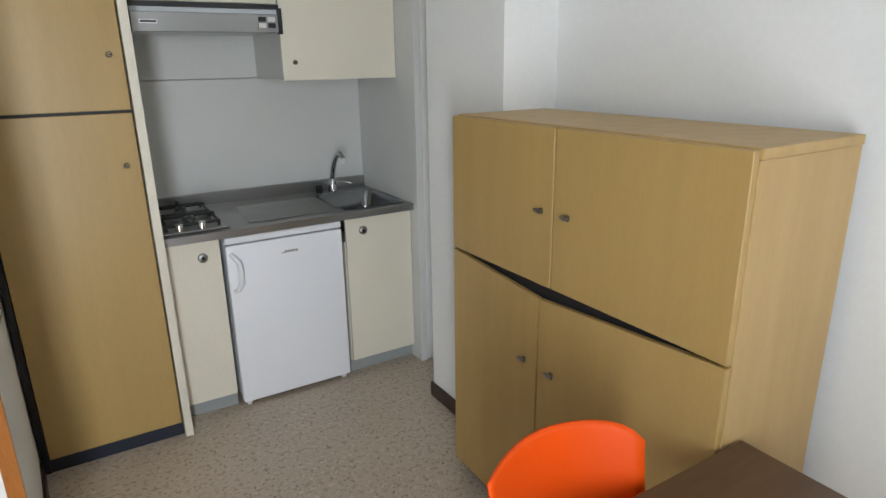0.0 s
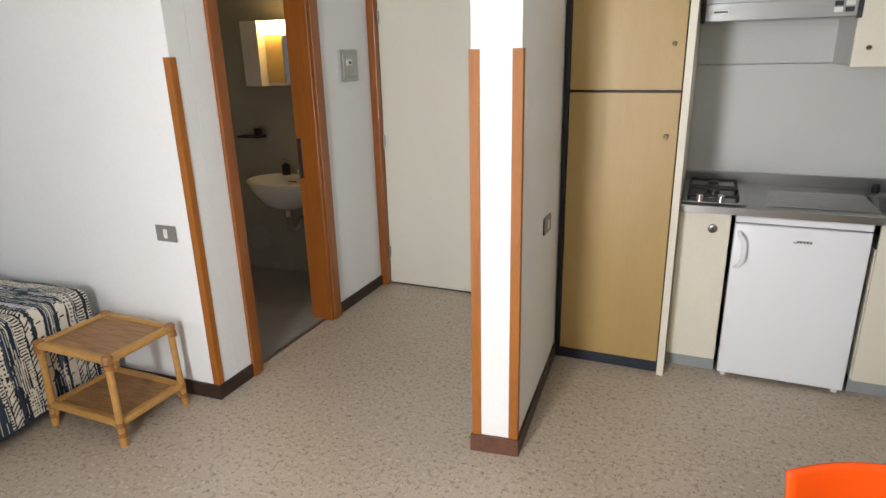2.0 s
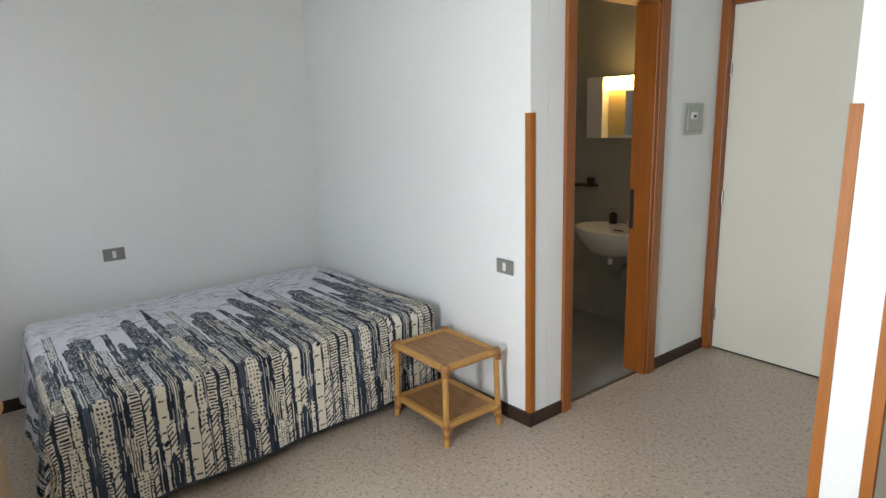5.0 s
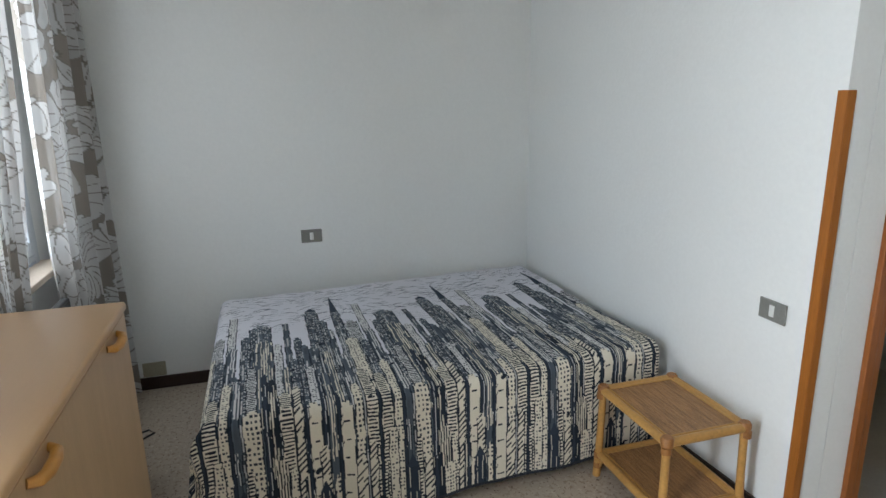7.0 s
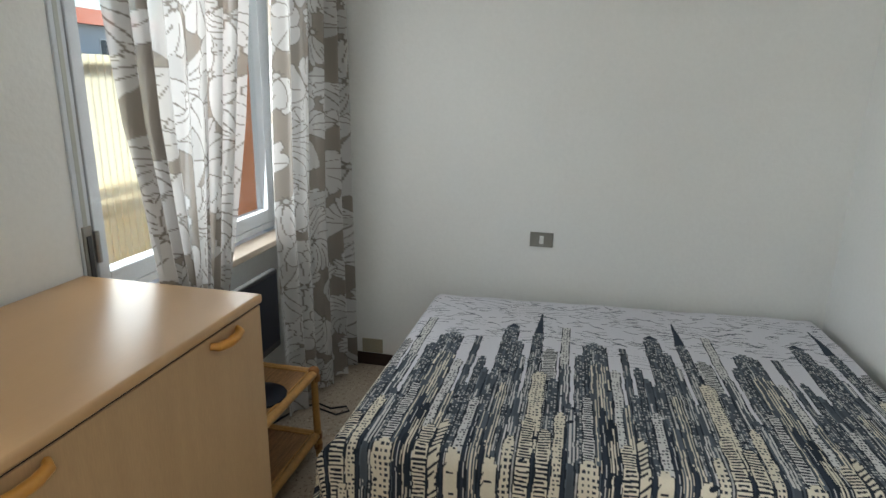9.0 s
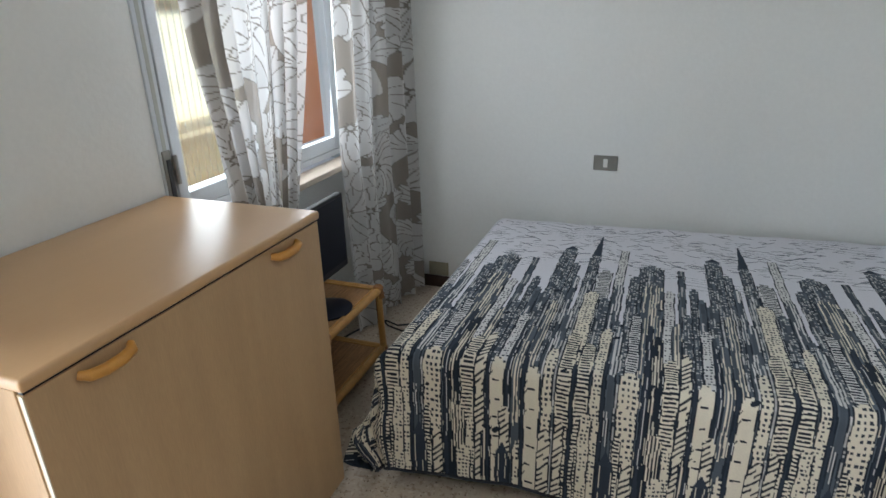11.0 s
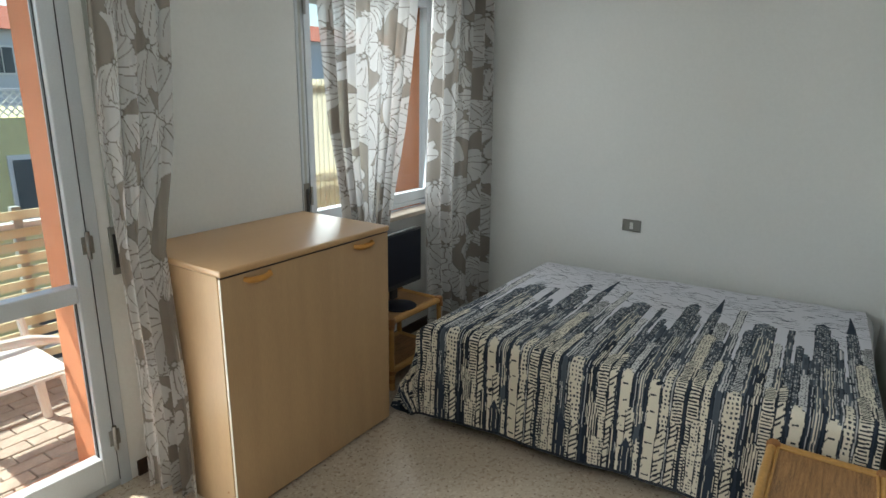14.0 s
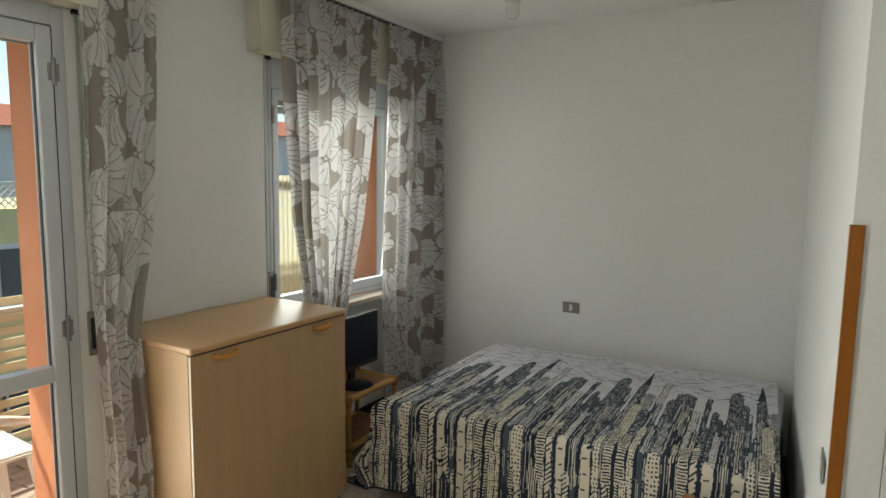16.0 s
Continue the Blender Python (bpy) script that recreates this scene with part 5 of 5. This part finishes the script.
def washbasin():
    cx, y1, z = -2.23, 3.405, 0.785
    t = thing("washbasin", (cx, y1, 0.6), "white ceramic wall basin with chrome trap", "basin")
    bm = bmesh.new()
    rings = []
    for sc, dz in ((0.30, -0.21), (0.62, -0.17), (0.90, -0.07), (1.0, -0.005), (1.0, 0.004), (0.95, 0.006), (0.86, -0.02), (0.6, -0.10), (0.2, -0.12)):
        ring = []
        for k in range(28):
            a = 2 * math.pi * k / 28
            x, y = 0.30 * math.cos(a), 0.235 * math.sin(a)
            y = min(y, 0.19)
            ring.append(bm.verts.new((cx + x * sc, y1 - 0.20 + y * (sc if dz > -0.05 or y < 0 else 1.0 if sc >= 0.6 else sc), z + dz)))
        rings.append(ring)
    for a, b in zip(rings, rings[1:]):
        for k in range(28):
            bm.faces.new((a[k], a[(k + 1) % 28], b[(k + 1) % 28], b[k]))
    bm.faces.new(rings[0][::-1])
    bm.faces.new(rings[-1])
    bmesh.ops.recalc_face_normals(bm, faces=bm.faces)
    part("bowl", bm, CERAMIC, t, smooth=True)
    pts = [(cx - 0.02, 3.22, 0.59), (cx - 0.02, 3.22, 0.45), (cx - 0.015, 3.225, 0.415), (cx + 0.01, 3.24, 0.405), (cx + 0.035, 3.26, 0.425), (cx + 0.04, 3.27, 0.48), (cx + 0.04, 3.41, 0.49)]
    part("trap", rod(pts, 0.018, sides=12), DULLMETAL, t, "dull chrome bottle trap", smooth=True)
    part("trap_cup", rod([(cx - 0.02, 3.22, 0.57), (cx - 0.02, 3.22, 0.51)], 0.028, sides=14), CHROME, t, smooth=True)
    tb = bmesh.new()
    rod([(cx + 0.08, 3.36, z), (cx + 0.08, 3.36, z + 0.06), (cx + 0.08, 3.30, z + 0.075), (cx + 0.08, 3.25, z + 0.06)], [0.02, 0.018, 0.014, 0.012], tb, 12)
    rod([(cx + 0.02, 3.37, z), (cx + 0.02, 3.37, z + 0.045), (cx + 0.02, 3.37, z + 0.05)], [0.016, 0.018, 0.014], tb, 10)
    rod([(cx + 0.14, 3.37, z), (cx + 0.14, 3.37, z + 0.045), (cx + 0.14, 3.37, z + 0.05)], [0.016, 0.018, 0.014], tb, 10)
    part("tap", tb, CHROME, t, "chrome basin tap", smooth=True)
    part("overflow", box(cx + 0.03, cx + 0.10, 3.190, 3.20, z - 0.012, z - 0.004), IRON, t)


washbasin()
t = thing("soap_dispenser", (-2.33, 3.35, 0.79), "dark soap dispenser on the basin", "dispenser")
part("bottle", rod([(-2.33, 3.35, 0.79), (-2.33, 3.35, 0.86), (-2.33, 3.35, 0.875)], [0.03, 0.03, 0.012], sides=16), IRON, t, smooth=True)
part("pump", rod([(-2.33, 3.35, 0.875), (-2.33, 3.35, 0.905), (-2.33, 3.31, 0.908)], 0.006), CHROME, t)
t = thing("soap_shelf", (-2.62, 3.38, 1.06), "small dark shelf with a cup on the bathroom wall", "shelf")
part("shelf", box(-2.72, -2.52, 3.31, 3.41, 1.055, 1.067, 0.002), IRON, t)
part("cup", rod([(-2.56, 3.36, 1.067), (-2.56, 3.36, 1.12)], [0.026, 0.03], sides=14), IRON, t)
t = thing("mirror_cabinet", (-2.25, 3.33, 1.43), "white bathroom mirror cabinet with a lit warm lamp", "cabinet")
part("body", box(-2.50, -1.95, 3.30, 3.41, 1.43, 1.86, 0.004), PLASTIC_W, t)
part("door", box(-2.50, -2.36, 3.222, 3.30, 1.43, 1.86, 0.003), PLASTIC_W, t)
# the diffuser's yellow glow is painted into this panel's colour
part("inner_panel", box(-2.350, -2.215, 3.288, 3.299, 1.45, 1.765, 0.001), PANEL_Y, t, "cream panel with the lamp's yellow light in its colour")
part("mirror", box(-2.211, -1.95, 3.292, 3.299, 1.45, 1.76), MIRROR, t, "mirror glass")
part("surround", box(-2.352, -1.95, 3.288, 3.30, 1.43, 1.448, 0.002), PLASTIC_W, t)
part("lamp_diffuser", box(-2.352, -1.98, 3.235, 3.292, 1.775, 1.855, 0.006), GLOW, t, "glowing warm diffuser")

# ---- balcony and outdoors ----
structure(part("ground", box(-400, 400, -600, 200, -4.4, -4.2), GROUND), "grey street far below the balcony")
structure(part("balcony_slab", box(-4.6, 3.0, -2.78, -1.44, -0.25, -0.045), GROUT), "balcony slab under brown pavers")
structure(part("balcony_ceiling", box(-4.6, 3.0, -2.60, -1.44, 2.62, 2.80), WALL), "white underside of the balcony above")
rail = structure(new("balcony_railing"), "yellow slatted timber railing with posts and a handrail")
rail.location = (-1, -2.70, 0)
for x in (-4.3, -3.3, -2.3, -1.3, -0.3, 0.7, 1.7, 2.7):
    part("post", box(x - 0.025, x + 0.025, -2.74, -2.69, -0.06, 0.99, 0.003), PANELGREY, rail)
part("handrail", box(-4.5, 2.9, -2.755, -2.69, 0.845, 0.895, 0.006), PLASTIC_W, rail)
slat0 = None
for k in range(12):
    z = 0.03 + k * 0.078
    if slat0 is None:
        slat0 = part("slat", box(-4.5, 2.9, -2.688, -2.668, z, z + 0.052, 0.003), SLAT, rail)
    else:
        s = new("slat", slat0.data)
        s.parent = rail
        s.location = (0, 0, k * 0.078 + (0.03 if k == 11 else 0))


scr = thing("privacy_screen", (-3.95, -2.72, -0.045), "tall cream screen of upright slats at the balcony's end", "screen")
for z in (0.15, 1.65):
    part("crossbar", box(-4.62, -3.28, -2.665, -2.645, z, z + 0.06, 0.003), SLAT, scr)
for k in range(22):
    x = -4.60 + k * 0.06
    part("slat", box(x, x + 0.045, -2.645, -2.630, -0.045, 1.76, 0.003), SCREEN_W, scr)


def garden_chair(place, yaw):
    """A white moulded garden chair with splayed legs, arms and a slatted back."""
    t = thing("garden_chair", place, "white moulded plastic garden chair on the balcony", "chair")
    P = Vector(place)
    R = Matrix.Rotation(yaw, 3, "Z")

    def w(x, y, z):
        return R @ Vector((x, y, z)) + P

    for sx in (-1, 1):
        for sy in (-1, 1):
            part("leg", rod([w(sx * 0.25, sy * 0.25, 0), w(sx * 0.23, sy * 0.225, 0.2), w(sx * 0.21, sy * 0.20, 0.42)], [0.022, 0.028, 0.034], sides=8), SEAT_W, t, smooth=True)
        part("armrest", rod([w(sx * 0.26, -0.22, 0.40), w(sx * 0.275, -0.20, 0.60), w(sx * 0.275, -0.05, 0.645), w(sx * 0.265, 0.18, 0.66), w(sx * 0.22, 0.24, 0.68)], [0.02, 0.022, 0.026, 0.026, 0.02], sides=8), SEAT_W, t, smooth=True)
    seat = bmesh.new()
    bmesh.ops.create_cube(seat, size=1, matrix=Matrix.Translation(P + Vector((0, 0, 0.425))) @ R.to_4x4() @ Matrix.Diagonal((0.46, 0.45, 0.03, 1)))
    bmesh.ops.bevel(seat, geom=list(seat.edges), offset=0.012, segments=2, affect="EDGES")
    part("seat", seat, SEAT_W, t)
    for k in range(5):
        x = -0.17 + k * 0.085
        part("back_slat", rod([w(x, 0.205, 0.43), w(x * 1.05, 0.25, 0.62), w(x * 1.08, 0.30, 0.84)], [0.016, 0.018, 0.018], sides=8), SEAT_W, t, smooth=True)
    part("top_rail", rod([w(-0.235, 0.28, 0.80), w(-0.12, 0.315, 0.87), w(0, 0.325, 0.885), w(0.12, 0.315, 0.87), w(0.235, 0.28, 0.80)], [0.02, 0.025, 0.026, 0.025, 0.02], sides=8), SEAT_W, t, smooth=True)
    return t


garden_chair((-0.78, -1.78, -0.03), radians(-92))


def house(name, x0, x1, y, depth, z1, wall, label, cols, floors, roof=True):
    """A neighbouring house: walls, roof with eaves, and a window for each bay and floor."""
    t = thing(name, ((x0 + x1) / 2, y - depth / 2, -4.2), label, "house")
    part("wall", box(x0, x1, y - depth, y, -4.2, z1), wall, t)
    if roof:
        rf = bmesh.new()
        e, ym, zr = 0.5, y - depth / 2, z1 + depth * 0.16
        pts = [(x0 - e, y + e, z1), (x1 + e, y + e, z1), (x1 + e, y - depth - e, z1), (x0 - e, y - depth - e, z1)]
        lo = [rf.verts.new(p) for p in pts]
        a, b = rf.verts.new((x0 + depth * 0.35, ym, zr)), rf.verts.new((x1 - depth * 0.35, ym, zr))
        for f in ((lo[0], lo[1], b, a), (lo[1], lo[2], b), (lo[2], lo[3], a, b), (lo[3], lo[0], a), (lo[3], lo[2], lo[1], lo[0])):
            rf.faces.new(f)
        bmesh.ops.recalc_face_normals(rf, faces=rf.faces)
        part("roof", rf, ROOF, t)
    for f in range(floors):
        for c in range(cols):
            x = x0 + (c + 0.5) * (x1 - x0) / cols
            z = z1 - 1.4 - f * 2.9
            w = part("window", box(x - 0.55, x + 0.55, y, y + 0.06, z - 0.75, z + 0.65, 0.01), PLASTIC_W, t)
            for s in (-1, 1):
                part("shutter", box(x + s * 0.25 - 0.22, x + s * 0.25 + 0.22, y + 0.05, y + 0.09, z - 0.65, z + 0.55), SHUT, w)
    return t


house("yellow_house", -11.5, -2.2, -13.0, 7.0, 1.0, YELLOWR, "yellow rendered neighbouring house with a flat roof terrace", 4, 2, roof=False)
house("pale_house", -24.0, -6.0, -34.0, 10.0, 4.2, WHITER, "pale house with a red tiled roof", 6, 3)
house("pale_house", -48.0, -27.0, -30.0, 10.0, 4.6, WHITER, "pale house with a red tiled roof", 6, 3)
tr_ = thing("terrace_lattice", (-6.8, -13.1, 1.0), "white lattice fence on the neighbour's roof terrace", "fence")
lt = bmesh.new()
for k in range(60):
    x = -11.4 + k * 0.155
    rod([(x, -13.1, 1.02), (x + 0.5, -13.1, 1.52)], 0.018, lt, 4)
    rod([(x + 0.5, -13.1, 1.02), (x, -13.1, 1.52)], 0.018, lt, 4)
part("lattice", lt, PLASTIC_W, tr_)
part("rail", box(-11.5, -2.2, -13.14, -13.06, 1.52, 1.58, 0.01), PLASTIC_W, tr_)

# balcony pavers, laid in courses
pv = structure(new("balcony_paving"), "brown clay pavers laid in staggered courses")
pv.location = (0, 0, -0.045)
brick = None
for r in range(13):
    for c in range(20):
        x, y = -2.9 + c * 0.204 + (0.102 if r % 2 else 0), -2.62 + r * 0.094
        if brick is None:
            brick = part("paver", box(x, x + 0.197, y, y + 0.087, -0.045, -0.028, 0.003, seg=1), PAVER, pv)
            home = (x, y)
        else:
            b = new("paver", brick.data)
            b.parent = pv
            b.location = (x - home[0], y - home[1], 0.001 * ((r * 7 + c * 3) % 3 - 1))
